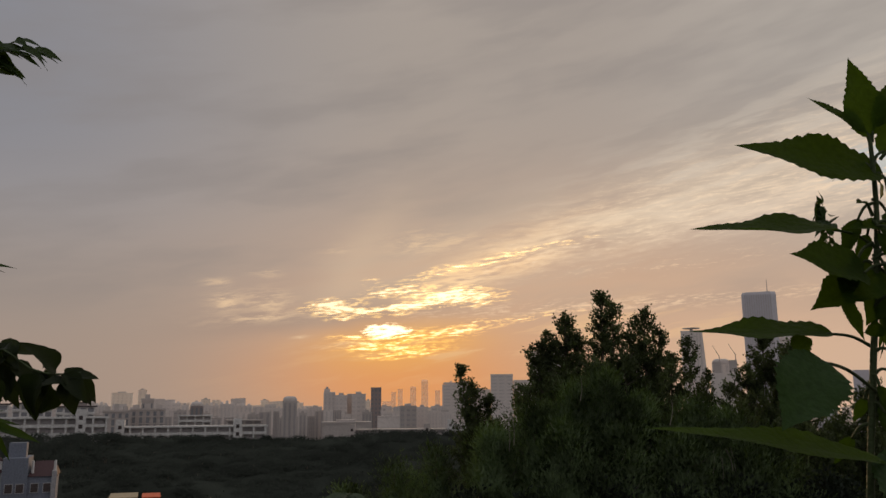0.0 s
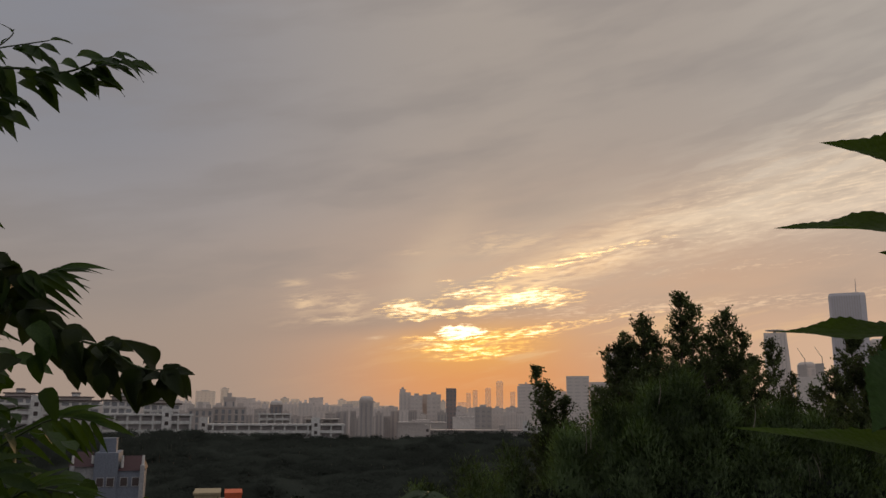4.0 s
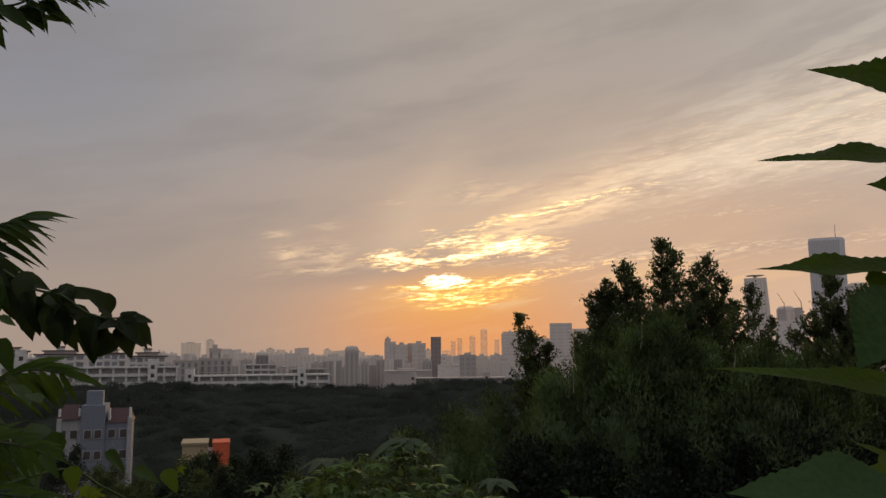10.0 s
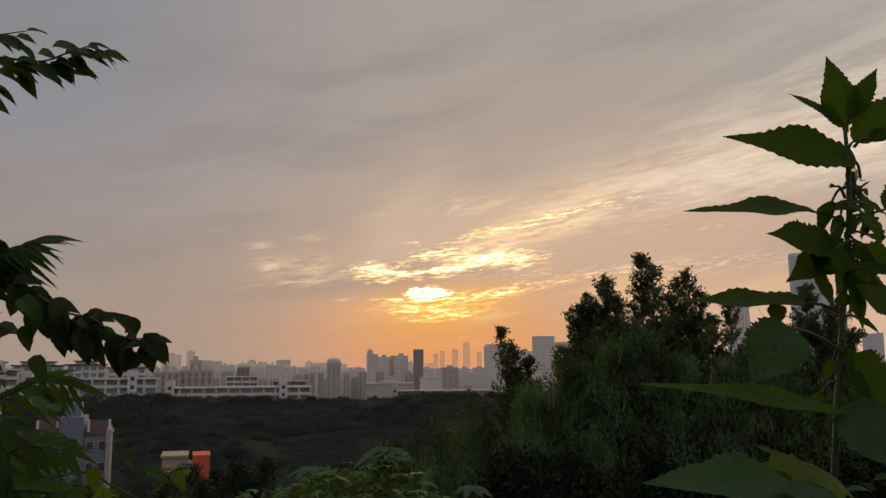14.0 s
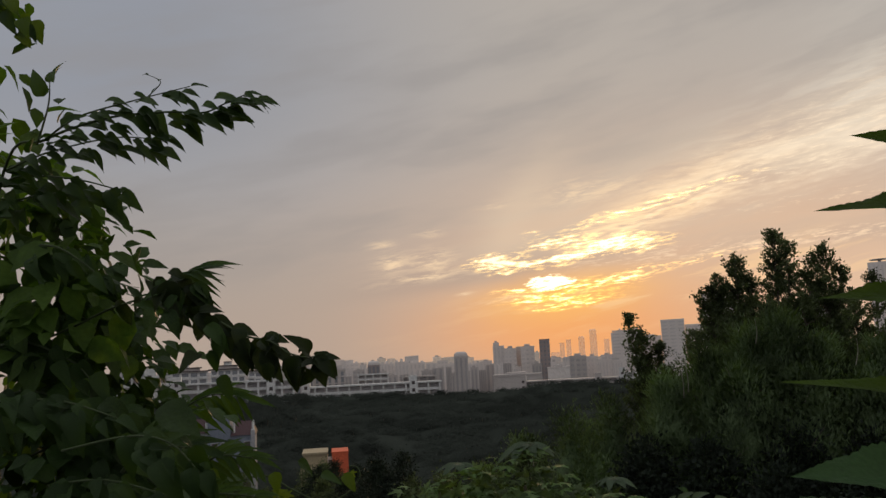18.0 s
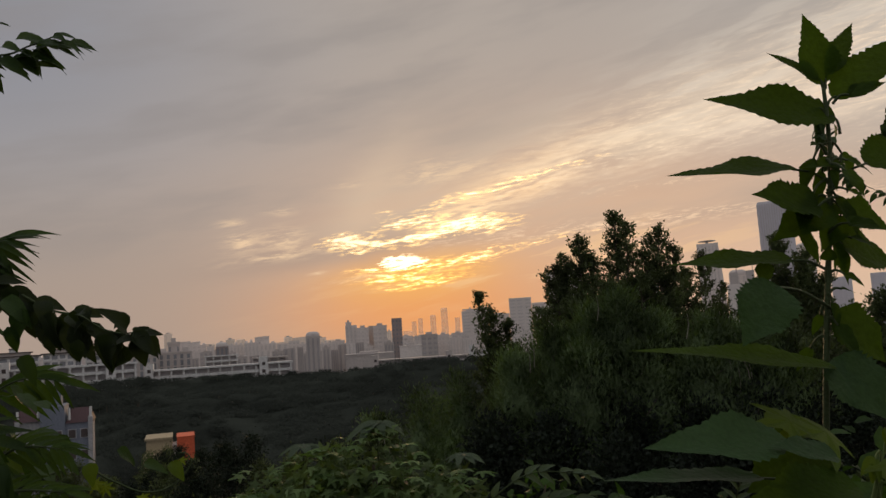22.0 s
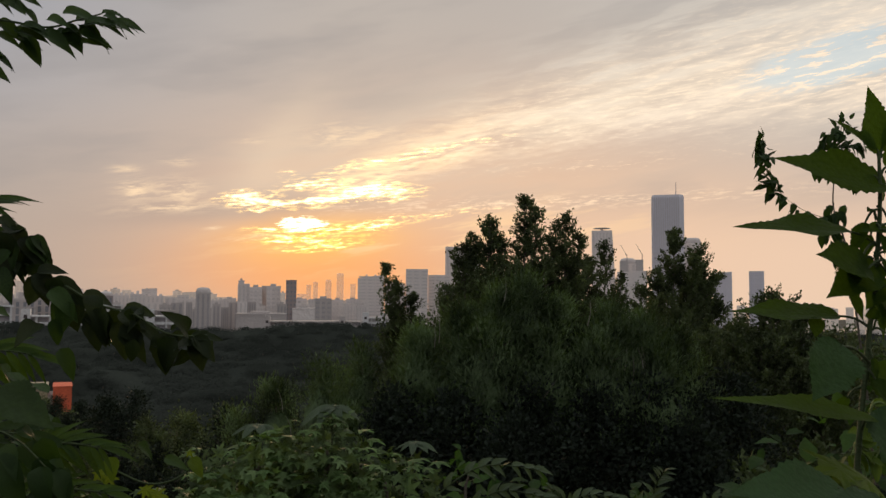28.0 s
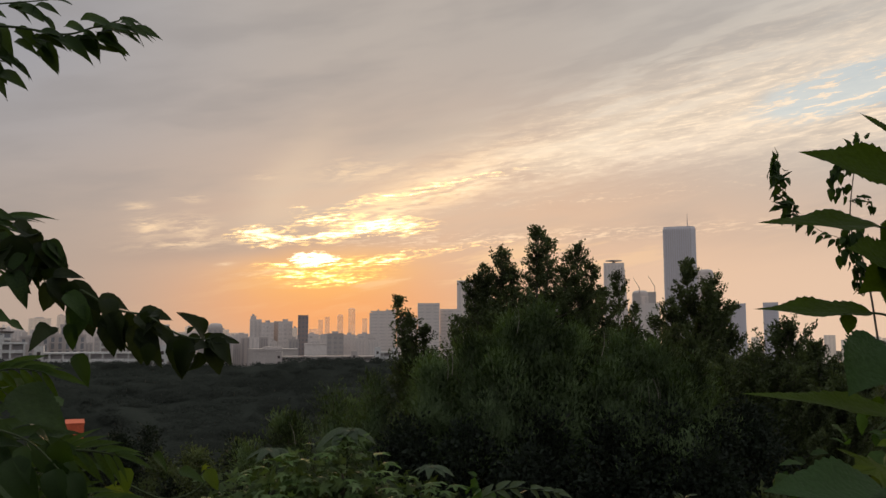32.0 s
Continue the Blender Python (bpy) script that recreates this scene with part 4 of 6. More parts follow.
def branchy_crown(rng, leaders, size, mat, name="crown", dense=1.0):
    """Leaves set along many rising branchlets that leave each leader, shorter towards its pointed top; also gives the branchlets."""
    base, way, lines = [], [], []
    for foot, top, rad in leaders:
        foot, top = np.array(foot, float), np.array(top, float)
        n = int(75 * dense * (0.45 + rad) * np.linalg.norm(top - foot) / 3.0)
        s = rng.random(n) ** 0.8
        a = rng.random(n) * 2 * np.pi
        keep = np.sin(3 * a + s * 15 + rad * 50) < 0.55
        s, a = s[keep], a[keep]
        prof = (rad * 1.05 * np.minimum(1, 0.6 + s / 0.4) * (1 - s) ** 0.5 + 0.06) * (0.5 + 0.85 * rng.random(len(s)) ** 1.3)
        p = foot + (top - foot) * s[:, None]
        e = np.stack([np.cos(a) * prof, np.sin(a) * prof, prof * (0.5 + 1.1 * rng.random(len(s)))], 1)
        for q, d, w in zip(p, e, prof):
            lines.append((q, q + d * 0.95))
            k = int(20 + 125 * w)
            t = 0.15 + 0.9 * rng.random((k, 1)) ** 0.75
            base.append(q + d * t + rng.normal(0, 0.038, (k, 3)))
            way.append(d / (w + 0.05) * 0.5 + rng.normal(0, 0.6, (k, 3)) + np.array([0, 0, 0.3]))
    base, way = np.concatenate(base), np.concatenate(way)
    nrm = rng.normal(0, 1, base.shape) + np.array([0, 0, 0.5])
    return scatter(name, SMALL_LEAF, base, way, nrm, size * (0.6 + 0.8 * rng.random(len(base))), mat), lines


def tree(name, label, foot, leaders, mat, shape=SMALL_LEAF, size=0.075, seed=1, trunk=0.12, group="", limbs=3, branchy=0.0, **kw):
    """Trunk, limbs to each leader with side twigs, and a crown of small leaves."""
    rng, r = np.random.default_rng(seed), random.Random(seed)
    x, y = foot
    z = height(x, y) - 0.3
    th = thing(name, label, "tree" if "tree" in name else "shrub", group, (x, y, z))
    o = Vector((x, y, z))
    low = min(l[0][2] for l in leaders)
    fork = Vector((0, 0, max(0.4, (low - z) * 0.55)))
    piece("trunk", mesh_of("trunk", *tube(bend([(0, 0, 0), fork * 0.5 + Vector((0.06, 0.03, 0)), fork], 4), trunk, trunk * 0.7, 8), M_BARK, True), th)
    rel = [(tuple(Vector(a) - o), tuple(Vector(b) - o), c) for a, b, c in leaders]
    for a, b, c in rel:
        a, b = Vector(a), Vector(b)
        parts = [tube(bend([fork * 0.9, fork.lerp(a, 0.6) + Vector((0, 0, 0.15)), a, a.lerp(b, 0.5), b], 4), trunk * 0.55, 0.008, 6)]
        for k in range(limbs * 2):
            s = 0.1 + 0.8 * r.random()
            p = a.lerp(b, s)
            an = r.random() * 6.3
            reach = c * (1.1 - 0.6 * s)
            e = p + Vector((math.cos(an) * reach, math.sin(an) * reach, reach * (0.3 + 0.6 * r.random())))
            parts.append(tube([p, p.lerp(e, 0.5) + Vector((0, 0, -0.04)), e], trunk * 0.16, 0.004, 4))
        piece("limb", mesh_of("limb", *join(parts), M_BARK), th)
    if branchy:
        crown, lines = branchy_crown(rng, rel, size, mat, dense=branchy)
        piece("crown", crown, th)
        piece("branching", mesh_of("branching", *join([tube([p, q], 0.010, 0.003, 3) for p, q in lines]), M_BARK), th)
    else:
        piece("crown", crown_leaves(rng, rel, shape, size, mat, **kw), th)
    if name == "willow_shrub":
        cores = [lumpy(tuple(Vector(a).lerp(Vector(b), 0.42)), (c * 0.48, c * 0.48, (b[2] - a[2]) * 0.40), i) for i, (a, b, c) in enumerate(rel)]
        piece("inner_foliage", mesh_of("inner_foliage", *join(cores), mat, True), th)
        for k in range(6):
            a, b, c = rel[r.randrange(len(rel))]
            p = Vector(a).lerp(Vector(b), 0.35 + 0.6 * r.random()) + Vector((r.uniform(-c, c), -c * (0.75 + 0.3 * r.random()), 0))
            e = p + Vector((r.uniform(-0.15, 0.15), r.uniform(-0.1, 0.05), 0.25 + 0.4 * r.random()))
            piece("bare_twig", mesh_of("bare_twig", *tube(bend([p, p.lerp(e, 0.5) + Vector((0.03, 0, 0)), e], 3), 0.008, 0.003, 4), M_TWIG), th)
    return th


tree("poplar_tree", "dark upright poplar tree with several pointed leafy tops", (4.6, 21.5),
     [((3.75, 21.5, 0.6), (3.80, 21.5, 3.95), 0.56), ((3.20, 21.4, 0.4), (3.05, 21.4, 3.20), 0.46), ((3.45, 21.7, 0.8), (3.40, 21.7, 3.50), 0.38), ((4.08, 21.6, 0.8), (4.12, 21.6, 3.45), 0.36),
      ((4.70, 21.4, 0.8), (4.75, 21.5, 4.52), 0.48), ((4.98, 21.5, 1.2), (5.02, 21.4, 4.25), 0.34), ((5.78, 21.5, 0.6), (5.86, 21.5, 4.05), 0.50), ((6.20, 21.6, 0.6), (6.26, 21.6, 3.55), 0.40), ((5.48, 21.6, 0.8), (5.50, 21.5, 3.65), 0.34),
      ((6.50, 21.8, 0.0), (6.58, 21.8, 2.95), 0.42), ((4.35, 21.2, -0.6), (4.38, 21.3, 2.75), 0.66), ((5.25, 21.2, -0.6), (5.25, 21.3, 2.85), 0.66), ((3.55, 21.2, -0.8), (3.45, 21.3, 2.40), 0.66), ((6.10, 21.2, -0.8), (6.05, 21.3, 2.30), 0.66), ((2.75, 21.3, -0.9), (2.65, 21.3, 2.15), 0.50)],
     M_LEAF_TREE, seed=3, trunk=0.16, size=0.064, branchy=2.3)
tree("young_poplar_tree", "thin dark young poplar tree leaning to one side", (1.45, 23.0),
     [((1.55, 23, -0.4), (1.18, 23, 2.76), 0.30), ((1.75, 23, -0.2), (1.50, 23, 2.35), 0.32), ((2.0, 23, -0.6), (1.92, 23, 1.95), 0.36), ((1.45, 22.8, -1.4), (1.5, 22.9, 1.2), 0.6)], M_LEAF_TREE, seed=4, trunk=0.08, size=0.062, branchy=2.1)
tree("poplar_tree", "slender dark tree with sparse top", (7.5, 23.0),
     [((7.4, 23.0, -0.5), (7.45, 23.0, 3.5), 0.36), ((7.9, 23.2, -0.8), (7.98, 23.2, 2.6), 0.42), ((8.5, 23.0, -0.8), (8.5, 23.0, 2.2), 0.5), ((9.1, 23.2, -0.8), (9.1, 23.2, 1.9), 0.5), ((7.6, 22.8, -1.6), (7.6, 22.8, 1.2), 0.8)], M_LEAF_TREE, seed=5, trunk=0.08, size=0.064, branchy=1.7)
tree("zelkova_tree", "dark spreading tree in front of the tallest tower", (10.9, 26.0),
     [((10.75, 26, 0.0), (10.80, 26, 4.1), 0.60), ((11.15, 26, 1.4), (11.62, 26, 3.45), 0.62), ((11.3, 26, -0.2), (11.6, 26, 2.9), 0.72), ((11.5, 26.2, 0.6), (12.1, 26.2, 2.45), 0.5), ((10.25, 26, -0.4), (10.2, 26, 2.9), 0.55), ((11.4, 25.8, 1.5), (12.25, 25.8, 2.65), 0.36), ((10.8, 25.6, -2.0), (10.8, 25.6, 1.5), 1.2), ((11.9, 25.8, -1.4), (12.0, 25.8, 1.8), 0.8)],
     M_LEAF_TREE, seed=6, trunk=0.15, size=0.078, branchy=1.7)
willow = dict(shape=NARROW_LEAF, size=0.10, up=1.3, spread=0.15, gap=0.5)
tree("willow_shrub", "broad grey-green willow shrub with upright shoots", (3.4, 17.0),
     [((3.7, 17, -0.6), (3.72, 17, 2.25), 0.55), ((3.15, 17, -0.8), (3.1, 17, 2.0), 0.6), ((2.4, 17.2, -0.8), (2.36, 17.2, 1.62), 0.6), ((2.8, 16.7, -1.2), (2.8, 16.6, 1.3), 0.8), ((4.3, 17, -0.8), (4.4, 17, 1.75), 0.7),
      ((1.6, 17.3, -1.2), (1.5, 17.3, 1.15), 0.65), ((4.0, 16.6, -1.2), (4.0, 16.5, 1.2), 0.8)],
     M_LEAF_WILLOW, seed=7, trunk=0.1, clumps=200, per=60, **willow)
tree("willow_shrub", "rounded dull green willow shrub", (5.8, 16.8),
     [((5.4, 16.9, -0.8), (5.45, 16.9, 1.62), 0.75), ((6.1, 16.9, -1.0), (6.1, 16.9, 1.40), 0.75), ((6.8, 16.9, -1.4), (6.85, 16.9, 1.05), 0.75), ((5.0, 16.5, -1.2), (5.0, 16.4, 1.0), 0.8), ((6.3, 16.4, -1.5), (6.3, 16.4, 0.7), 0.9)],
     M_LEAF_WILLOW, seed=8, trunk=0.1, clumps=200, per=60, **willow)
# Stand-in shrubs for the willows' lower part, its shade put into leaf colour.
tree("shade_filler_shrub", "stand-in undergrowth with shade-darkened leaves beneath the willows", (3.6, 16.0),
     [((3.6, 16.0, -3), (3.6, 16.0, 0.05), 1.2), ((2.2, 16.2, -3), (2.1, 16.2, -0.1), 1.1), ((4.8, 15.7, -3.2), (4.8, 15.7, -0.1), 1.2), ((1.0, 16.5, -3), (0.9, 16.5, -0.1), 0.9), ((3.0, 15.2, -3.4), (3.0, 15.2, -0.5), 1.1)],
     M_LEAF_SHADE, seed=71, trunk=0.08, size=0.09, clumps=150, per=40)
tree("shade_filler_shrub", "stand-in undergrowth with shade-darkened leaves beneath the willows", (6.2, 15.8),
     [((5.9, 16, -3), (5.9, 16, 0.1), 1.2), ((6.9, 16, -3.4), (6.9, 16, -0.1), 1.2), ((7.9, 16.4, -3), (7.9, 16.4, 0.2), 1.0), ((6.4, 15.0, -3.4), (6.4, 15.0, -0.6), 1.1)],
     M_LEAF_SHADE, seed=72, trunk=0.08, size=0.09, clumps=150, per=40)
tree("willow_shrub", "low dull green scrub at the wood's edge", (-0.4, 19.0),
     [((0.5, 19, -2.4), (0.4, 19, 0.7), 0.8), ((-0.5, 19, -2.6), (-0.5, 19, 0.4), 0.9), ((-1.5, 19.5, -2.8), (-1.5, 19.5, -0.2), 0.9), ((0.0, 18, -3.5), (0, 18, -0.4), 1.2), ((-2.4, 20, -3.4), (-2.4, 20, -0.9), 0.9)],
     M_LEAF_WILLOW, seed=9, trunk=0.08, clumps=90, per=60, **willow)
tree("acacia_tree", "dark feathery tree beside the tall plant", (10.4, 20.0),
     [((10.75, 20, -0.6), (10.8, 20, 1.95), 0.8), ((9.8, 20, -1), (9.75, 20, 1.15), 0.7), ((11.6, 20, -1.2), (11.6, 20, 1.45), 0.8), ((12.4, 20, -1.4), (12.4, 20, 0.9), 0.8), ((10.2, 19.4, -3), (10.2, 19.4, 0.7), 1.3), ((11.8, 19.4, -3), (11.8, 19.4, 0.4), 1.2), ((8.8, 19.6, -2), (8.8, 19.6, 0.8), 0.9)],
     M_LEAF_TREE, size=0.075, seed=10, trunk=0.12, branchy=1.7)
tree("acacia_tree", "dark tree further along the slope", (14.5, 22.0),
     [((13.8, 22, -2), (13.8, 22, 0.9), 0.9), ((15.0, 22, -2), (15.0, 22, 0.6), 0.9), ((14.3, 21, -4), (14.3, 21, -0.4), 1.3), ((16.2, 22.5, -3), (16.2, 22.5, 0.2), 1.0)], M_LEAF_TREE, seed=12, trunk=0.12, clumps=120)
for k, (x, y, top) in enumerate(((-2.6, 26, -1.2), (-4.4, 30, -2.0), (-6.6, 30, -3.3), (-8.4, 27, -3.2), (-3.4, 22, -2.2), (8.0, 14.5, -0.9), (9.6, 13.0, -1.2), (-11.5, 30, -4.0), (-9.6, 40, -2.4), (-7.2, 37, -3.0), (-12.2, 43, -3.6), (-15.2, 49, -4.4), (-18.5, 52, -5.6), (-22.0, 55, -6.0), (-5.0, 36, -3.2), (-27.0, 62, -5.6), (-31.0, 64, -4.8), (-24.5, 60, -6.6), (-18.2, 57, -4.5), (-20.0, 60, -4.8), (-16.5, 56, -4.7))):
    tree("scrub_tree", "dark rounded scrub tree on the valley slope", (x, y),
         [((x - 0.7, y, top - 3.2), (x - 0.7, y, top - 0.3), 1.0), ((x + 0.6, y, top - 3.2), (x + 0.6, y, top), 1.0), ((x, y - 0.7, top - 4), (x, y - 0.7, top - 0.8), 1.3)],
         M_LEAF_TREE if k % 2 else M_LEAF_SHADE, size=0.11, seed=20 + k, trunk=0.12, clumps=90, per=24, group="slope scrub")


def clearing(a, d):
    """Where houses stand in the wood, by bearing and distance."""
    return (a < -20 and 95 < d < 150) or (-22 < a < -13 and 70 < d < 118)


def woodland():
    """The wooded ridge across the valley: a closed canopy with the tops of a thousand crowns standing out of it."""
    rng = np.random.default_rng(5)
    base, nrm, size, soft, trunks = [], [], [], [], []

    def canopy(x, y):
        return 4.1 + (0.9 if y > 190 else 0.0) + 1.5 * noise.noise((x * 0.045, y * 0.045, 7.0)) + 0.7 * noise.noise((x * 0.16, y * 0.16, 2.0))

    verts, faces, cols = [], [], 186
    rings = [50 + 2.6 * k for k in range(97)]
    for d in rings:
        for k in range(cols):
            a = -37 + 74 * k / (cols - 1)
            x, y = d * math.sin(radians(a)), d * math.cos(radians(a))
            z = -0.6 if clearing(a, d) or d < 52 or d > 298 else canopy(x, y) + 0.5 * noise.noise((x * 0.45, y * 0.45, 5.0))
            verts.append((x, y, height(x, y) + z))
    for i in range(len(rings) - 1):
        faces += [(i * cols + k, i * cols + k + 1, (i + 1) * cols + k + 1, (i + 1) * cols + k) for k in range(cols - 1)]
    count = 0
    while count < 2300:
        d = 53 + 243 * rng.random() ** 0.8
        a = -36 + 72 * rng.random()
        if clearing(a, d):
            continue
        count += 1
        x, y = d * math.sin(radians(a)), d * math.cos(radians(a))
        g = height(x, y)
        top, w = canopy(x, y) + 0.8 + 0.9 * rng.random() ** 1.5 + (1.5 if d > 200 and a < -19 else 0.0), 1.8 + 1.9 * rng.random()
        n = int(300 if d > 150 else 460)
        u = rng.normal(0, 1, (n, 3))
        u /= np.linalg.norm(u, axis=1, keepdims=True)
        u[:, 2] = np.abs(u[:, 2]) - 0.1
        lump = 1 + 0.22 * np.sin(u[:, :1] * 6 + count) * np.cos(u[:, 1:2] * 7 + count * 2)
        base.append(u * lump * (0.72 + 0.36 * rng.random((n, 1))) * np.array([w, w, 1.9]) + np.array([x, y, g + top - 1.6]))
        nrm.append(u * 0.25 + np.array([0, -0.5, 0.75]) + rng.normal(0, 0.22, u.shape))
        soft.append(u * 0.22 + np.array([0, -0.35, 0.75]) + rng.normal(0, 0.16, u.shape))
        size.append(np.full(n, 0.40 if d > 150 else 0.28) * (0.5 + 1.0 * rng.random(n)))
        trunks.append(tube([(x, y, g - 0.3), (x, y, g + top - 1.0)], 0.18, 0.1, 4))
    base, nrm, size, soft = (np.concatenate(q) for q in (base, nrm, size, soft))
    way = np.cross(nrm, rng.normal(0, 1, nrm.shape))
    th = thing("woodland", "dense dark wood covering the ridge across the valley", "woods", kind="stuff")
    piece("trunks", mesh_of("trunks", *join(trunks), M_BARK), th)
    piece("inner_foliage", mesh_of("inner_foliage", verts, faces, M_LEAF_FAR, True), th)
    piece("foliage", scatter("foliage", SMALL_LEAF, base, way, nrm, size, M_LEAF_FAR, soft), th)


woodland()


# ---- plants close to the camera ----
def palmate_leaf(lobes=5, deep=0.42, droop=0.16):
    """A hop leaf: pointed lobes that spread like fingers round the stalk."""
    mid = 0.34
    v, rim = [(0, mid, 0.05)], []
    span = 125 if lobes == 5 else 140
    for k in range(lobes):
        a = -span + 2 * span * k / (lobes - 1)
        reach = 0.66 * (1 - 0.42 * (abs(a) / span) ** 1.5)
        for da, q in ((-15, 0.55), (-8, 0.80), (0, 1.0), (8, 0.80), (15, 0.55)):
            rim.append((a + da, reach * q))
        if k < lobes - 1:
            rim.append((a + span / (lobes - 1), reach * deep))
    rim.append((180, 0.16))
    for a, q in rim:
        v.append((q * math.sin(radians(a)), mid + q * math.cos(radians(a)), 0.05 - droop * (q / 0.66) ** 2 * 0.9))
    n = len(rim)
    return v, [(0, 1 + (i + 1) % n, 1 + i) for i in range(n)]


PALMATE_LEAF = palmate_leaf()


def leafy(parent, shapes, base, way, normal, size, name="leaf", label=""):
    """One leaf as an object of its own on a shared mesh."""
    return piece(name, shapes[int(abs(base[0] * 977 + base[2] * 613)) % len(shapes)], parent, label, aim(base, way, normal, size))


VINE_SHAPES = [mesh_of("leaf", *leaf_shape(1.0, 0.50 + 0.07 * k, 11, 1.2, 0.34, 0.30 + 0.16 * k, 0.2, 0.08, k), M_LEAF_VINE, True) for k in range(4)]
LIME_SHAPES = [mesh_of("leaf", *palmate_leaf(5 + 2 * k, 0.46, 0.25), M_LEAF_LIME) for k in range(2)]
HOP_SHAPES = [mesh_of("leaf", *palmate_leaf(5 + 2 * (k % 2), 0.50, 0.14 + 0.07 * k), M_LEAF_HOP) for k in range(3)]
SPRAY_SHAPES = [mesh_of("leaflet", *leaf_shape(1.0, 0.42, 7, 1.0, 0.4, 0.3 + 0.2 * k, 0.2, 0.1, k + 5), M_LEAF_SPRAY, True) for k in range(2)]
YELLOW_HOP = [mesh_of("leaf", *palmate_leaf(5, 0.5, 0.15 + 0.1 * k), M_LEAF_YELLOW) for k in range(2)]
SPRAY_BROAD = [mesh_of("leaf", *leaf_shape(1.0, 0.46, 9, 1.0, 0.4, 0.42 + 0.15 * k, 0.12, 0.12, k + 15), M_LEAF_SPRAY, True) for k in range(2)]
YELLOW_SHAPES = [mesh_of("leaf", *leaf_shape(1.0, 0.66, 10, 1.2, 0.35, 0.3, 0.15, 0.12, k + 7), M_LEAF_YELLOW, True) for k in range(2)]
HANG_SHAPES = [mesh_of("leaf", *leaf_shape(1.0, 0.58 + 0.06 * k, 11, 1.0, 0.38, 0.3 + 0.2 * k, 0.22, 0.10, k + 20), M_LEAF_HANG, True) for k in range(3)]
LANCE_SHAPES = [mesh_of("leaflet", *leaf_shape(1.0, 0.21, 10, 1.0, 0.4, 0.55 + 0.2 * k, 0.2, 0.12, k + 3), M_LEAF_VINE, True) for k in range(3)]
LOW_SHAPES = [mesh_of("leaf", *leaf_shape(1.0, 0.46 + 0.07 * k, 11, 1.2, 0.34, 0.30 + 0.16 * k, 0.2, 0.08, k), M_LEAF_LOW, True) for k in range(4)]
LANCE_MIXED = [mesh_of("leaflet", *leaf_shape(1.0, 0.22, 7, 1.0, 0.4, 0.4 + 0.2 * k, 0.2, 0.1, k + 9), M_LEAF_FERN, True) for k in range(2)]
LANCE_YELLOW = [mesh_of("leaflet", *leaf_shape(1.0, 0.22, 6, 1.0, 0.4, 0.3, 0.2, 0.0, k + 3), M_LEAF_YELLOW, True) for k in range(2)]


def leafy_branch(parent, points, count, size, thick=0.004, hang=0.7, seed=1, shapes=None, spread=0.03, start=0.0):
    """A thin branch with leaves that alternate along it and hang towards their tips."""
    r = random.Random(seed)
    count = int(count * 1.35)
    line = bend(points, 8)
    piece("branch", mesh_of("branch", *tube(line, thick, thick * 0.35, 5), M_STEM, True), parent)
    for k in range(count):
        s = (start + (1 - start) * (k + r.random() * 0.6) / count) * (len(line) - 1)
        i = min(int(s), len(line) - 2)
        p = line[i].lerp(line[i + 1], s - i)
        along = (line[i + 1] - line[i]).normalized()
        side = Vector((0.2, 1 if k % 2 else -1, 0.15)) * 0.55
        way = along * (0.55 + 0.5 * r.random()) + side * (0.3 + 0.7 * r.random()) + Vector((r.uniform(-0.45, 0.45), r.uniform(-0.3, 0.3), -hang * (0.1 + 1.1 * r.random()) + 0.25 * r.random()))
        nrm = Vector((r.uniform(-0.5, 0.3), -0.55 - 0.4 * r.random(), 0.75))
        p = p + Vector((r.uniform(-1, 1), r.uniform(-1, 1), r.uniform(-1, 0.3))) * spread
        leafy(parent, shapes or VINE_SHAPES, p, way, nrm, size * (0.65 + 0.6 * r.random()))
    leafy(parent, shapes or VINE_SHAPES, line[-1], line[-1] - line[-3], (0, -0.6, 0.8), size * 0.8)


def feather_leaf(parent, points, pairs, size, shapes, seed=1, up=0.5, droop=0.0, wide=0.55):
    """A long compound leaf: a curved rib with narrow leaflets on both sides."""
    r = random.Random(seed)
    line = bend(points, 10)
    piece("leaf_rib", mesh_of("leaf_rib", *tube(line, 0.004, 0.0012, 5), M_STEM, True), parent)
    n = len(line)
    for k in range(pairs):
        s = 0.18 + 0.8 * k / max(1, pairs - 1)
        i = min(int(s * (n - 1)), n - 2)
        along = (line[i + 1] - line[i]).normalized()
        for sgn in (-1, 1):
            side = along.cross(Vector((0, -1, 0.3))).normalized() * sgn
            way = along * 1.0 + side * wide + Vector((0, -0.15 * sgn, 0.1 * r.random() - 0.1 - droop * (0.6 + 0.6 * r.random())))
            leafy(parent, shapes, line[i], way, (0.1, -0.7, up), size * (0.75 + 0.35 * math.sin(math.pi * s)) * (0.9 + 0.2 * r.random()), "leaflet")
    leafy(parent, shapes, line[-1], line[-1] - line[-3], (0.1, -0.7, up), size, "leaflet")


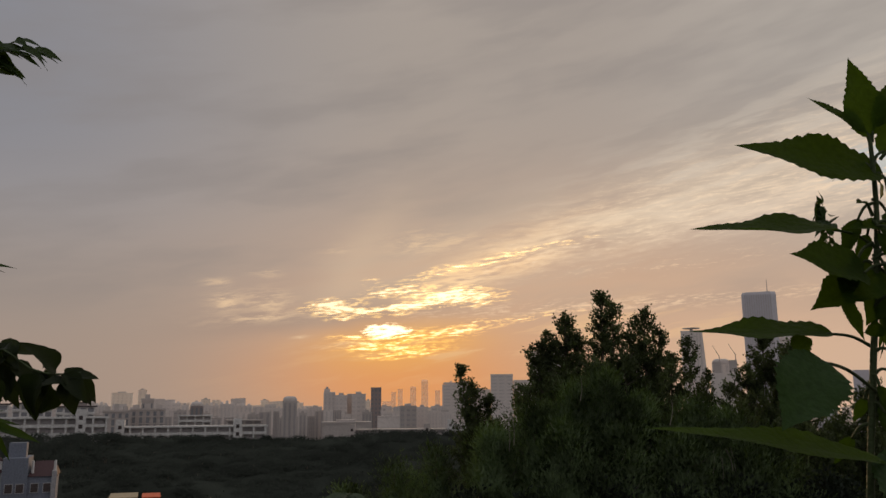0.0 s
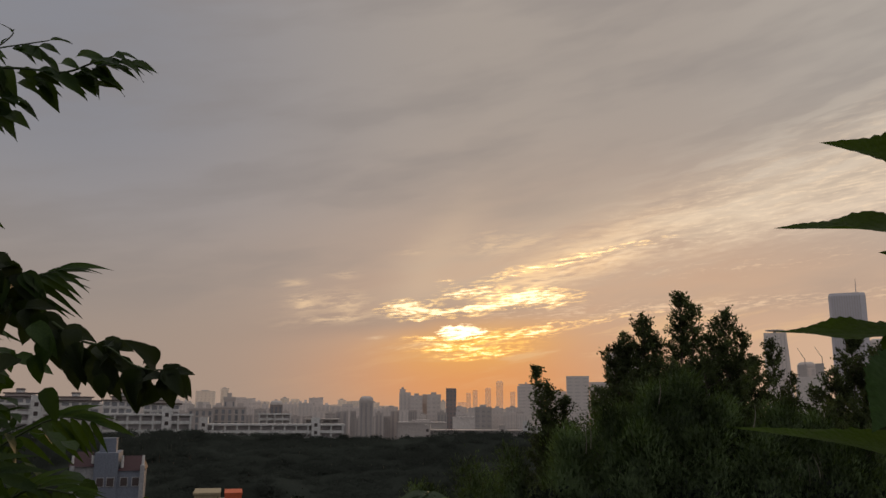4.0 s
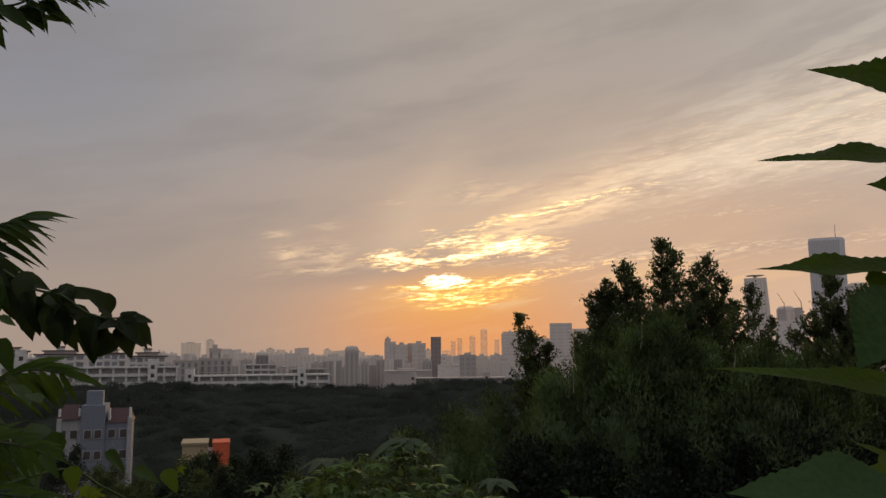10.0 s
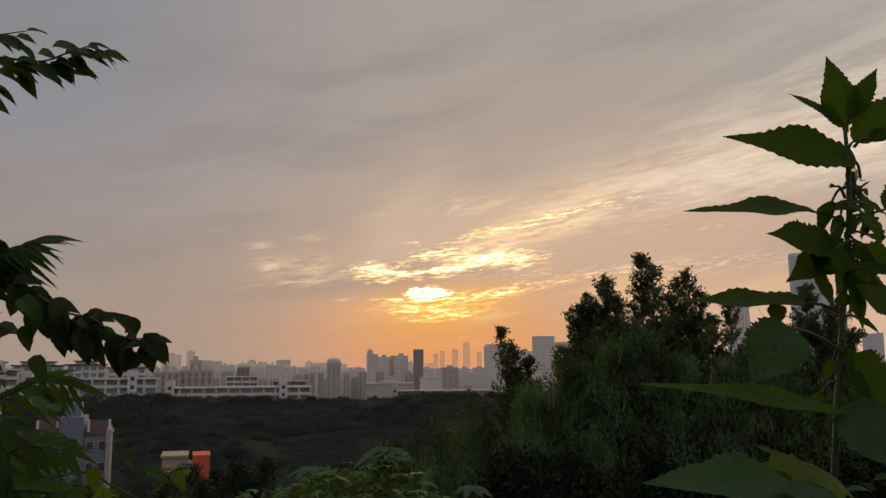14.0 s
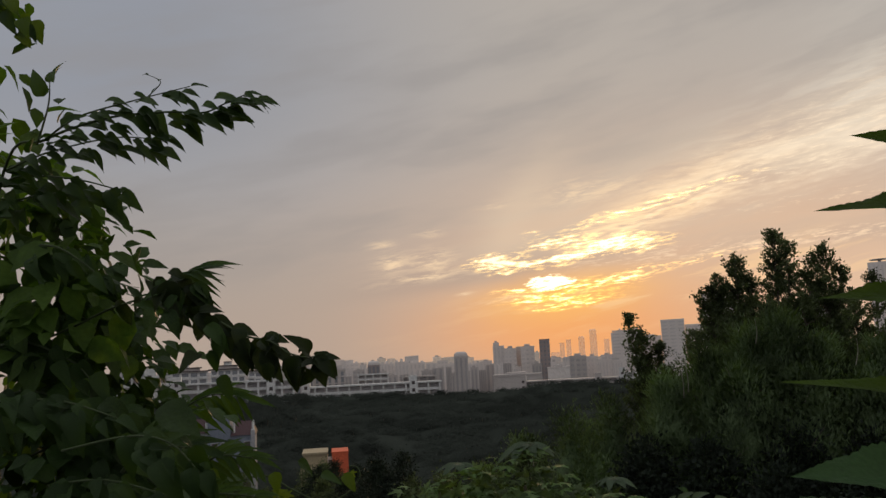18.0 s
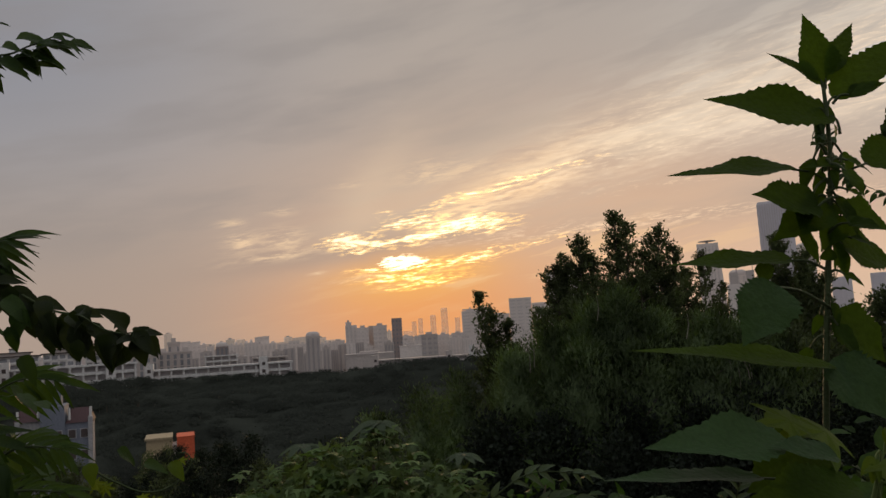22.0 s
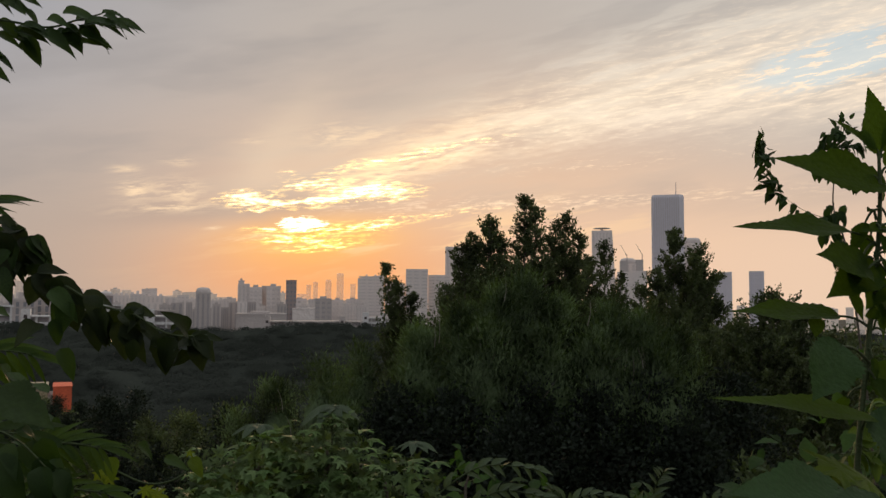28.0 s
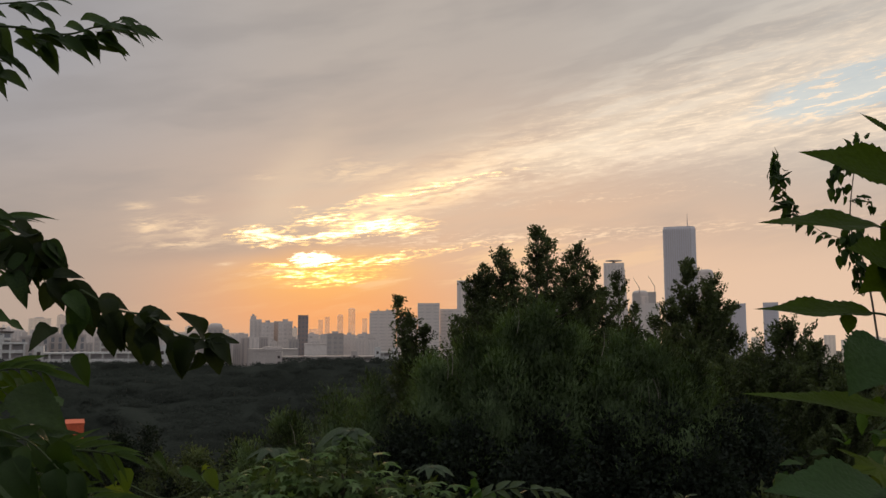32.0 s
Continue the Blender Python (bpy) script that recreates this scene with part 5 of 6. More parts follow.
def heap(parent, blobs, per, size, mat, name="foliage", seed=1, shape=FOLDED_LEAF, shell=0.5):
    """Leaves over and inside rounded heaps (centre, radii), tips outward and down."""
    rng = np.random.default_rng(seed)
    base, way, nrm = [], [], []
    for c, rad in blobs:
        n = int(per * (rad[0] * rad[2]) ** 0.5 / 0.3)
        u = rng.normal(0, 1, (n, 3))
        u /= np.linalg.norm(u, axis=1, keepdims=True)
        k = shell + (1.1 - shell) * rng.random((n, 1)) ** 0.6
        lump = 1 + 0.18 * np.sin(u[:, :1] * 6 + seed) + 0.12 * np.cos(u[:, 2:] * 9 + seed)
        base.append(np.array(c) + u * k * lump * np.array(rad))
        way.append(u * 0.6 + rng.normal(0, 0.5, u.shape) + np.array([0, 0, -0.45]))
        nrm.append(u * 0.5 + np.array([0, -0.35, 0.8]) + rng.normal(0, 0.35, u.shape))
    base, way, nrm = (np.concatenate(a) for a in (base, way, nrm))
    return piece(name, scatter(name, shape, base, way, nrm, size * (0.55 + 0.8 * rng.random(len(base))), mat), parent)


def vine_tree():
    """A leafy thicket: trunk, arching branches with hanging leaves, feathery compound leaves and dense heaps behind."""
    x, y = -1.75, 2.1
    th = thing("vine_covered_tree", "dense green thicket of vine-covered branches with hanging leaves", "tree")
    piece("trunk", mesh_of("trunk", *tube(bend([(x, y, height(x, y) - 0.2), (x + 0.05, y, 0.9), (x - 0.02, y - 0.05, 1.8), (x - 0.1, y - 0.1, 3.0)], 5), 0.07, 0.03, 8), M_BARK, True), th)
    o = (x, y - 0.05, 1.7)
    b = leafy_branch
    b(th, [o, (-1.36, 1.65, 2.13), (-1.22, 1.6, 2.18), (-1.07, 1.6, 2.215), (-0.93, 1.6, 2.215), (-0.84, 1.6, 2.205), (-0.79, 1.6, 2.22), (-0.745, 1.6, 2.235)], 44, 0.05, 0.004, 0.6, 11, start=0.35)
    b(th, [(-1.22, 1.6, 2.18), (-1.14, 1.6, 2.225), (-1.0, 1.6, 2.25), (-0.87, 1.6, 2.268)], 20, 0.05, 0.003, 0.6, 12)
    b(th, [(-1.36, 1.65, 2.13), (-1.25, 1.65, 2.165), (-1.08, 1.65, 2.185), (-0.95, 1.65, 2.165)], 28, 0.052, 0.003, 0.7, 13)
    b(th, [(-1.40, 1.68, 2.10), (-1.35, 1.7, 2.13), (-1.21, 1.7, 2.11), (-1.10, 1.7, 2.075)], 16, 0.062, 0.004, 0.9, 14)
    b(th, [(-1.45, 1.7, 2.05), (-1.37, 1.7, 2.07), (-1.26, 1.7, 2.08), (-1.14, 1.7, 2.055)], 14, 0.062, 0.004, 0.8, 15)
    b(th, [(-1.24, 1.6, 2.17), (-1.2, 1.58, 2.25), (-1.19, 1.57, 2.30)], 5, 0.05, 0.003, 0.3, 16)
    b(th, [(-0.97, 1.6, 2.255), (-0.94, 1.6, 2.285), (-0.97, 1.6, 2.305)], 2, 0.022, 0.0015, 0.1, 17, spread=0.0)
    b(th, [(-1.85, 1.95, 2.8), (-1.63, 1.8, 2.72), (-1.49, 1.8, 2.64), (-1.42, 1.8, 2.56)], 22, 0.06, 0.005, 0.9, 18, shapes=VINE_SHAPES + YELLOW_SHAPES)
    chain = bend([o, (-1.286, 1.75, 1.751), (-1.111, 1.7, 1.80), (-0.925, 1.58, 1.805), (-0.808, 1.52, 1.762), (-0.703, 1.48, 1.708), (-0.643, 1.45, 1.694), (-0.594, 1.43, 1.667), (-0.558, 1.42, 1.658), (-0.519, 1.42, 1.66)], 6)
    piece("branch", mesh_of("branch", *tube(chain, 0.0032, 0.0012, 5), M_STEM, True), th)
    hang_leaf(th, (-0.545, 1.420, 1.656), (-0.496, 1.410, 1.660), 0.033, 0.7, 0)
    hang_leaf(th, (-0.534, 1.420, 1.653), (-0.524, 1.410, 1.604), 0.049, 0.9, 1)
    hang_leaf(th, (-0.584, 1.430, 1.665), (-0.584, 1.420, 1.597), 0.064, 0.9, 2)
    hang_leaf(th, (-0.660, 1.450, 1.696), (-0.616, 1.440, 1.673), 0.056, 0.7, 3)
    hang_leaf(th, (-0.659, 1.460, 1.683), (-0.652, 1.450, 1.619), 0.055, 0.9, 4)
    hang_leaf(th, (-0.708, 1.480, 1.698), (-0.700, 1.470, 1.631), 0.056, 0.9, 5)
    hang_leaf(th, (-0.784, 1.500, 1.748), (-0.717, 1.490, 1.708), 0.051, 0.8, 6)
    hang_leaf(th, (-0.753, 1.500, 1.725), (-0.739, 1.490, 1.664), 0.059, 0.9, 7)
    hang_leaf(th, (-0.813, 1.550, 1.754), (-0.837, 1.540, 1.707), 0.058, 0.9, 11)
    hang_leaf(th, (-0.577, 1.430, 1.667), (-0.565, 1.420, 1.678), 0.015, 0.8, 16)
    hang_leaf(th, (-0.635, 1.460, 1.667), (-0.638, 1.450, 1.623), 0.037, 0.9, 17)
    r = random.Random(5)
    for k in range(44):
        i = r.randrange(13, len(chain) - 2)
        p = chain[i] + Vector((r.uniform(-0.02, 0.02), r.uniform(-0.03, 0.03), r.uniform(-0.03, 0.015)))
        way = Vector((r.uniform(-0.5, 0.8), r.uniform(-0.4, 0.4), r.uniform(-1, 0.15)))
        leafy(th, HANG_SHAPES, p, way, (r.uniform(-0.5, 0.5), -0.7, 0.5), 0.028 + 0.034 * r.random())
    for k in range(9):
        p = (-0.90 + 0.012 * k, 1.53 + r.uniform(-0.03, 0.03), 1.85 - 0.008 * k + r.uniform(-0.02, 0.02))
        leafy(th, HANG_SHAPES + VINE_SHAPES[:1], p, (r.uniform(-0.2, 0.9), r.uniform(-0.3, 0.3), r.uniform(-0.9, 0.1)), (0.2, -0.7, 0.6), 0.04 + 0.02 * r.random())
    for k in range(7):
        p = (-0.86 + 0.045 * k, 1.62 + 0.02 * k, 1.475 - 0.012 * k + r.uniform(-0.02, 0.02))
        leafy(th, LOW_SHAPES[:2] if k % 3 else YELLOW_SHAPES, p, (r.uniform(-0.2, 0.9), r.uniform(-0.3, 0.3), r.uniform(-0.9, 0.1)), (0.2, -0.7, 0.6), 0.045 + 0.025 * r.random())
    b(th, [(-1.3, 1.65, 1.95), (-1.18, 1.6, 1.93), (-1.08, 1.6, 1.86)], 18, 0.062, 0.004, 1.0, 20, shapes=VINE_SHAPES + LOW_SHAPES)
    b(th, [(-1.5, 1.8, 1.72), (-1.38, 1.75, 1.74), (-1.22, 1.72, 1.68), (-1.12, 1.7, 1.58)], 26, 0.07, 0.004, 0.9, 26)
    b(th, [(-1.5, 1.8, 1.60), (-1.34, 1.75, 1.62), (-1.16, 1.72, 1.56), (-1.06, 1.7, 1.46)], 26, 0.07, 0.004, 0.9, 27, shapes=VINE_SHAPES + LOW_SHAPES)
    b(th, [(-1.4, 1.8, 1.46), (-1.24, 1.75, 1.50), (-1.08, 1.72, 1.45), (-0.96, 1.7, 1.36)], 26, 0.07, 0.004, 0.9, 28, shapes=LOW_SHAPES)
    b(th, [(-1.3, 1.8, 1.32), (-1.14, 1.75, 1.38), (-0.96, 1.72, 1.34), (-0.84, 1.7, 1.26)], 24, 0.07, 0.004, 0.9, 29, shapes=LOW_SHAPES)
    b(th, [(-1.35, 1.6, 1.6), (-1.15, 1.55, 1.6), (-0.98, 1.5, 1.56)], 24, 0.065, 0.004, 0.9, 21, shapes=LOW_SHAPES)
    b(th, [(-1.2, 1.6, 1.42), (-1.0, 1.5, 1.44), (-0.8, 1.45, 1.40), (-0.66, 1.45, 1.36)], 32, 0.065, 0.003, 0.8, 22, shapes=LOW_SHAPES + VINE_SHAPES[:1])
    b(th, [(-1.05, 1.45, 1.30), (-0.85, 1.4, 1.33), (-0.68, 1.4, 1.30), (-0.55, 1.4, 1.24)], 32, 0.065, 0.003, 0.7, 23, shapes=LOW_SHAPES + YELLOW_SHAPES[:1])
    feather_leaf(th, [(-1.55, 2.39, 1.75), (-1.44, 2.39, 1.86), (-1.34, 2.39, 1.935), (-1.24, 2.39, 1.975)], 11, 0.125, LANCE_SHAPES, 3, droop=0.28, wide=0.34)
    feather_leaf(th, [(-1.43, 2.42, 1.464), (-1.30, 2.42, 1.544), (-1.21, 2.42, 1.580), (-1.12, 2.42, 1.572)], 9, 0.115, LANCE_MIXED, 4, droop=0.4)
    b(th, [(-1.1, 1.5, 1.5), (-0.9, 1.4, 1.53), (-0.78, 1.33, 1.52), (-0.71, 1.3, 1.47)], 16, 0.065, 0.003, 1.2, 24, start=0.3, shapes=LOW_SHAPES)
    feather_leaf(th, [(-1.0, 1.55, 1.45), (-0.92, 1.5, 1.5), (-0.82, 1.48, 1.5)], 5, 0.10, LANCE_SHAPES, 5)
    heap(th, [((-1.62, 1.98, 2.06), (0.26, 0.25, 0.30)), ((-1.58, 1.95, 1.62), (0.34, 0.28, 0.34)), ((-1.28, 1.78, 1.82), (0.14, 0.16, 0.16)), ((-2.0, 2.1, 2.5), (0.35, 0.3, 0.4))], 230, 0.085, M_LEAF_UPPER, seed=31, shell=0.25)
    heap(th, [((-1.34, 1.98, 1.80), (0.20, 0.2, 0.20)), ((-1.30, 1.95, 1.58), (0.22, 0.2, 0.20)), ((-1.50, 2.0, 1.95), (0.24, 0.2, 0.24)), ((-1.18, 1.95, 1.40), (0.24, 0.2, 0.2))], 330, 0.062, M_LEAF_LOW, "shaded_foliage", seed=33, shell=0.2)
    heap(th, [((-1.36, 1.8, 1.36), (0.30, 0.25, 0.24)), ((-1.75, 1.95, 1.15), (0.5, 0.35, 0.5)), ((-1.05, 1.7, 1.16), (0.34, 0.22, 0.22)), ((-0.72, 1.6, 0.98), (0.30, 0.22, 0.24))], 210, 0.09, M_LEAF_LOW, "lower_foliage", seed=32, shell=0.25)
    r = random.Random(46)
    for k in range(30):
        f = r.random()
        p = (-0.90 + 0.17 * f + r.uniform(-0.03, 0.03), 1.5 + r.uniform(-0.04, 0.04), 1.83 - 0.16 * f + r.uniform(-0.05, 0.05))
        leafy(th, HANG_SHAPES + VINE_SHAPES[:2], p, (r.uniform(-0.4, 0.8), r.uniform(-0.4, 0.3), r.uniform(-0.9, 0.2)), (0.2, -0.7, 0.6), 0.045 + 0.025 * r.random())
    r = random.Random(44)
    for root, tip, seed in (((-0.86, 1.52, 1.42), (-0.69, 1.48, 1.475), 51), ((-0.88, 1.5, 1.35), (-0.68, 1.47, 1.405), 52)):
        a, t = Vector(root), Vector(tip)
        feather_leaf(th, [a, a.lerp(t, 0.5) + Vector((0, 0, 0.03)), t], 8, 0.062, LANCE_MIXED, seed, 0.9, droop=0.08)
    for k in range(30):
        p = (r.uniform(-0.92, -0.70), r.uniform(1.44, 1.56), r.uniform(1.24, 1.42))
        leafy(th, HOP_SHAPES, p, (r.uniform(-0.5, 0.9), -0.4, r.uniform(-0.7, 0.2)), (0.1, -0.5, 0.8), 0.05 + 0.035 * r.random())
    for base, tip, width, seed in (((-0.80, 1.34, 1.585), (-0.71, 1.30, 1.535), 0.060, 61), ((-0.85, 1.36, 1.53), (-0.77, 1.32, 1.47), 0.055, 62)):
        broad_leaf(th, base, base, tip, width, 0.8, M_LEAF_LOW, seed, 0.1)
    return th


def tendril_vine():
    th = thing("climbing_vine", "thin pale tendril with a few yellow-green leaves", "vine")
    line = bend([(-0.95, 1.75, 1.36), (-0.84, 1.88, 1.395), (-0.77, 1.9, 1.36), (-0.70, 1.9, 1.33), (-0.64, 1.9, 1.34), (-0.60, 1.9, 1.38), (-0.605, 1.9, 1.405), (-0.625, 1.9, 1.408)], 6)
    piece("stem", mesh_of("stem", *tube(line, 0.003, 0.0014, 5), M_STEM, True), th)
    for p, s in (((-0.71, 1.9, 1.33), 0.04), ((-0.69, 1.9, 1.32), 0.045), ((-0.80, 1.88, 1.37), 0.042), ((-0.62, 1.9, 1.40), 0.022), ((-0.78, 1.88, 1.36), 0.036)):
        leafy(th, LIME_SHAPES, p, (0.5, -0.2, -0.8), (0, -0.8, 0.4), s)


def broad_shape(length, width, curl, seed):
    """A broad leaf with rounded base, toothed edge and long drawn-out tip."""
    r = random.Random(seed)
    rows, verts, faces = 30, [], []
    for i in range(rows + 1):
        s = i / rows
        f = float(np.interp(s, (0, 0.04, 0.15, 0.32, 0.5, 0.66, 0.78, 0.9, 1), (0.02, 0.4, 0.78, 1.0, 0.93, 0.68, 0.40, 0.15, 0.0)))
        sides = [width / 2 * f * (1 + (0.09 if (i + k) % 2 else -0.06) * 1.5 * r.random() + 0.05 * math.sin(s * 13 + seed + 2 * k)) for k in (0, 1)]
        z, y = -curl * length * s * s, length * s
        ripple = 0.05 * width * f * math.sin(s * 11 + seed)
        wl, wr = sides
        verts += [(-wl, y - 0.03 * length * f, z + wl * 0.22 + ripple), (-wl * 0.5, y, z + wl * 0.10), (0, y + 0.012 * length, z), (wr * 0.5, y, z + wr * 0.10), (wr, y - 0.03 * length * f, z + wr * 0.22 - ripple)]
    for i in range(rows):
        for k in range(4):
            a = i * 5 + k
            faces.append((a, a + 1, a + 6, a + 5))
    return verts, faces


def broad_leaf(parent, stem_at, base, tip, width, face, mat, seed=1, curl=0.06):
    """One large toothed leaf from base to tip, on a stalk from the stem."""
    a, t, s = Vector(base), Vector(tip), Vector(stem_at)
    me = mesh_of("leaf", *broad_shape((t - a).length, width, curl, seed), mat, True)
    n = Vector((0.0, -face, math.sqrt(max(0.0, 1 - face * face))))
    piece("leaf", me, parent, "", aim(a, t - a, n))
    if (s - a).length > 0.006:
        piece("leaf_stalk", mesh_of("leaf_stalk", *tube(bend([s, s.lerp(a, 0.55) + Vector((0, 0, 0.006)), a + (t - a) * 0.04], 4), 0.0026, 0.0017, 5), M_STEM, True), parent)


def hang_leaf(parent, base, tip, width, face, seed):
    a, t = Vector(base), Vector(tip)
    me = mesh_of("leaf", *leaf_shape((t - a).length, width * 0.78, 12, 1.0, 0.38, 0.25, 0.18, 0.10, seed), M_LEAF_HANG, True)
    piece("leaf", me, parent, "", aim(a, t - a, (0.0, -face, math.sqrt(1 - face * face))))


def tall_plant():
    """A tall sapling with big pointed leaves on long stalks."""
    th = thing("paulownia_sapling", "tall green sapling with large pointed toothed leaves", "plant")
    stem = [(0.44, 1.30, height(0.44, 1.3) - 0.1), (0.46, 1.29, 0.8), (0.491, 1.28, 1.349), (0.502, 1.28, 1.449), (0.518, 1.28, 1.582), (0.542, 1.28, 1.753), (0.553, 1.28, 1.841), (0.556, 1.28, 1.903), (0.556, 1.28, 1.955)]
    piece("stem", mesh_of("stem", *tube(bend(stem, 6), 0.0062, 0.0028, 8), M_STEM, True), th)
    g, p, yl = M_LEAF_BIG, M_LEAF_PALE, M_LEAF_YELLOW
    L = broad_leaf
    L(th, (0.557, 1.280, 1.949), (0.555, 1.280, 1.960), (0.531, 1.260, 2.067), 0.065, 0.90, g, 1, 0.06)
    L(th, (0.556, 1.280, 1.951), (0.550, 1.280, 1.967), (0.470, 1.260, 2.012), 0.029, 0.80, g, 2, 0.06)
    L(th, (0.559, 1.280, 1.953), (0.562, 1.280, 1.974), (0.619, 1.290, 2.061), 0.038, 0.80, g, 3, 0.06)
    L(th, (0.556, 1.280, 1.917), (0.568, 1.280, 1.937), (0.692, 1.270, 2.034), 0.065, 0.85, g, 4, 0.06)
    L(th, (0.567, 1.280, 1.929), (0.586, 1.270, 1.938), (0.642, 1.260, 1.955), 0.029, 0.80, g, 5, 0.06)
    L(th, (0.573, 1.280, 1.882), (0.569, 1.280, 1.909), (0.372, 1.270, 1.953), 0.082, 0.85, g, 6, 0.05)
    L(th, (0.555, 1.280, 1.803), (0.502, 1.280, 1.833), (0.310, 1.300, 1.838), 0.082, 0.45, g, 7, 0.00)
    L(th, (0.570, 1.280, 1.848), (0.570, 1.280, 1.839), (0.502, 1.260, 1.834), 0.028, 0.70, g, 8, 0.06)
    L(th, (0.560, 1.280, 1.787), (0.550, 1.280, 1.780), (0.442, 1.250, 1.728), 0.068, 0.85, g, 9, 0.06)
    L(th, (0.560, 1.280, 1.787), (0.521, 1.260, 1.771), (0.410, 1.220, 1.795), 0.078, 0.80, g, 10, 0.06)
    L(th, (0.537, 1.280, 1.675), (0.480, 1.280, 1.697), (0.302, 1.310, 1.703), 0.070, 0.45, g, 11, 0.00)
    L(th, (0.433, 1.270, 1.695), (0.433, 1.270, 1.695), (0.427, 1.260, 1.662), 0.028, 0.90, g, 12, 0.06)
    L(th, (0.496, 1.280, 1.746), (0.496, 1.280, 1.746), (0.518, 1.270, 1.687), 0.025, 0.80, g, 13, 0.06)
    L(th, (0.561, 1.280, 1.774), (0.560, 1.280, 1.759), (0.520, 1.270, 1.707), 0.044, 0.90, g, 14, 0.06)
    L(th, (0.549, 1.280, 1.801), (0.605, 1.280, 1.834), (0.700, 1.290, 1.866), 0.075, 0.80, g, 15, 0.06)
    L(th, (0.548, 1.280, 1.779), (0.556, 1.280, 1.772), (0.630, 1.270, 1.733), 0.059, 0.85, g, 16, 0.06)
    L(th, (0.540, 1.280, 1.727), (0.557, 1.290, 1.718), (0.660, 1.320, 1.684), 0.076, 0.85, g, 17, 0.06)
    L(th, (0.530, 1.280, 1.623), (0.403, 1.160, 1.658), (0.339, 1.120, 1.584), 0.081, 0.95, p, 18, 0.10)
    L(th, (0.537, 1.280, 1.513), (0.499, 1.220, 1.540), (0.205, 1.140, 1.605), 0.050, 0.50, g, 19, 0.08)
    L(th, (0.519, 1.280, 1.397), (0.386, 1.140, 1.459), (0.190, 1.080, 1.474), 0.080, 0.62, p, 20, 0.04)
    L(th, (0.511, 1.280, 1.356), (0.355, 1.150, 1.411), (0.129, 1.060, 1.446), 0.046, 0.30, p, 22, 0.04)
    L(th, (0.440, 1.120, 1.436), (0.440, 1.120, 1.436), (0.349, 1.100, 1.463), 0.049, 0.50, p, 23, 0.06)
    L(th, (0.475, 1.150, 1.392), (0.475, 1.150, 1.392), (0.317, 1.100, 1.403), 0.080, 0.60, g, 24, 0.06)
    L(th, (0.519, 1.280, 1.582), (0.532, 1.280, 1.615), (0.601, 1.270, 1.540), 0.084, 0.85, g, 25, 0.06)
    L(th, (0.512, 1.280, 1.515), (0.503, 1.240, 1.551), (0.556, 1.200, 1.468), 0.096, 0.80, p, 26, 0.06)
    L(th, (0.500, 1.280, 1.424), (0.476, 1.250, 1.422), (0.352, 1.200, 1.388), 0.111, 0.70, g, 28, 0.06)
    for p, way, size in (((0.50, 1.23, 1.44), (-0.8, -0.5, 0.25), 0.13), ((0.47, 1.24, 1.40), (-0.4, -0.6, -0.5), 0.12), ((0.53, 1.22, 1.42), (0.4, -0.6, -0.3), 0.12), ((0.44, 1.2, 1.47), (-0.9, -0.4, 0.1), 0.10)):
        leafy(th, YELLOW_HOP, p, way, (0.0, -0.6, 0.8), size, "lobed_leaf", "yellow-green lobed leaf")
    r = random.Random(77)
    for k in range(26):
        s = r.random()
        o = Vector((0.518, 1.28, 1.582)).lerp(Vector((0.556, 1.28, 1.92)), s)
        way = Vector((r.uniform(-1, 1), r.uniform(-0.6, 0.6), r.uniform(-0.9, 0.5))).normalized()
        size = 0.02 + 0.03 * r.random()
        a = o + way * (0.015 + 0.03 * r.random())
        L(th, o, a, a + way * size + Vector((0, 0, -size * 0.5)), size * 0.6, 0.3 + 0.6 * r.random(), g, 40 + k, 0.25)
    return th


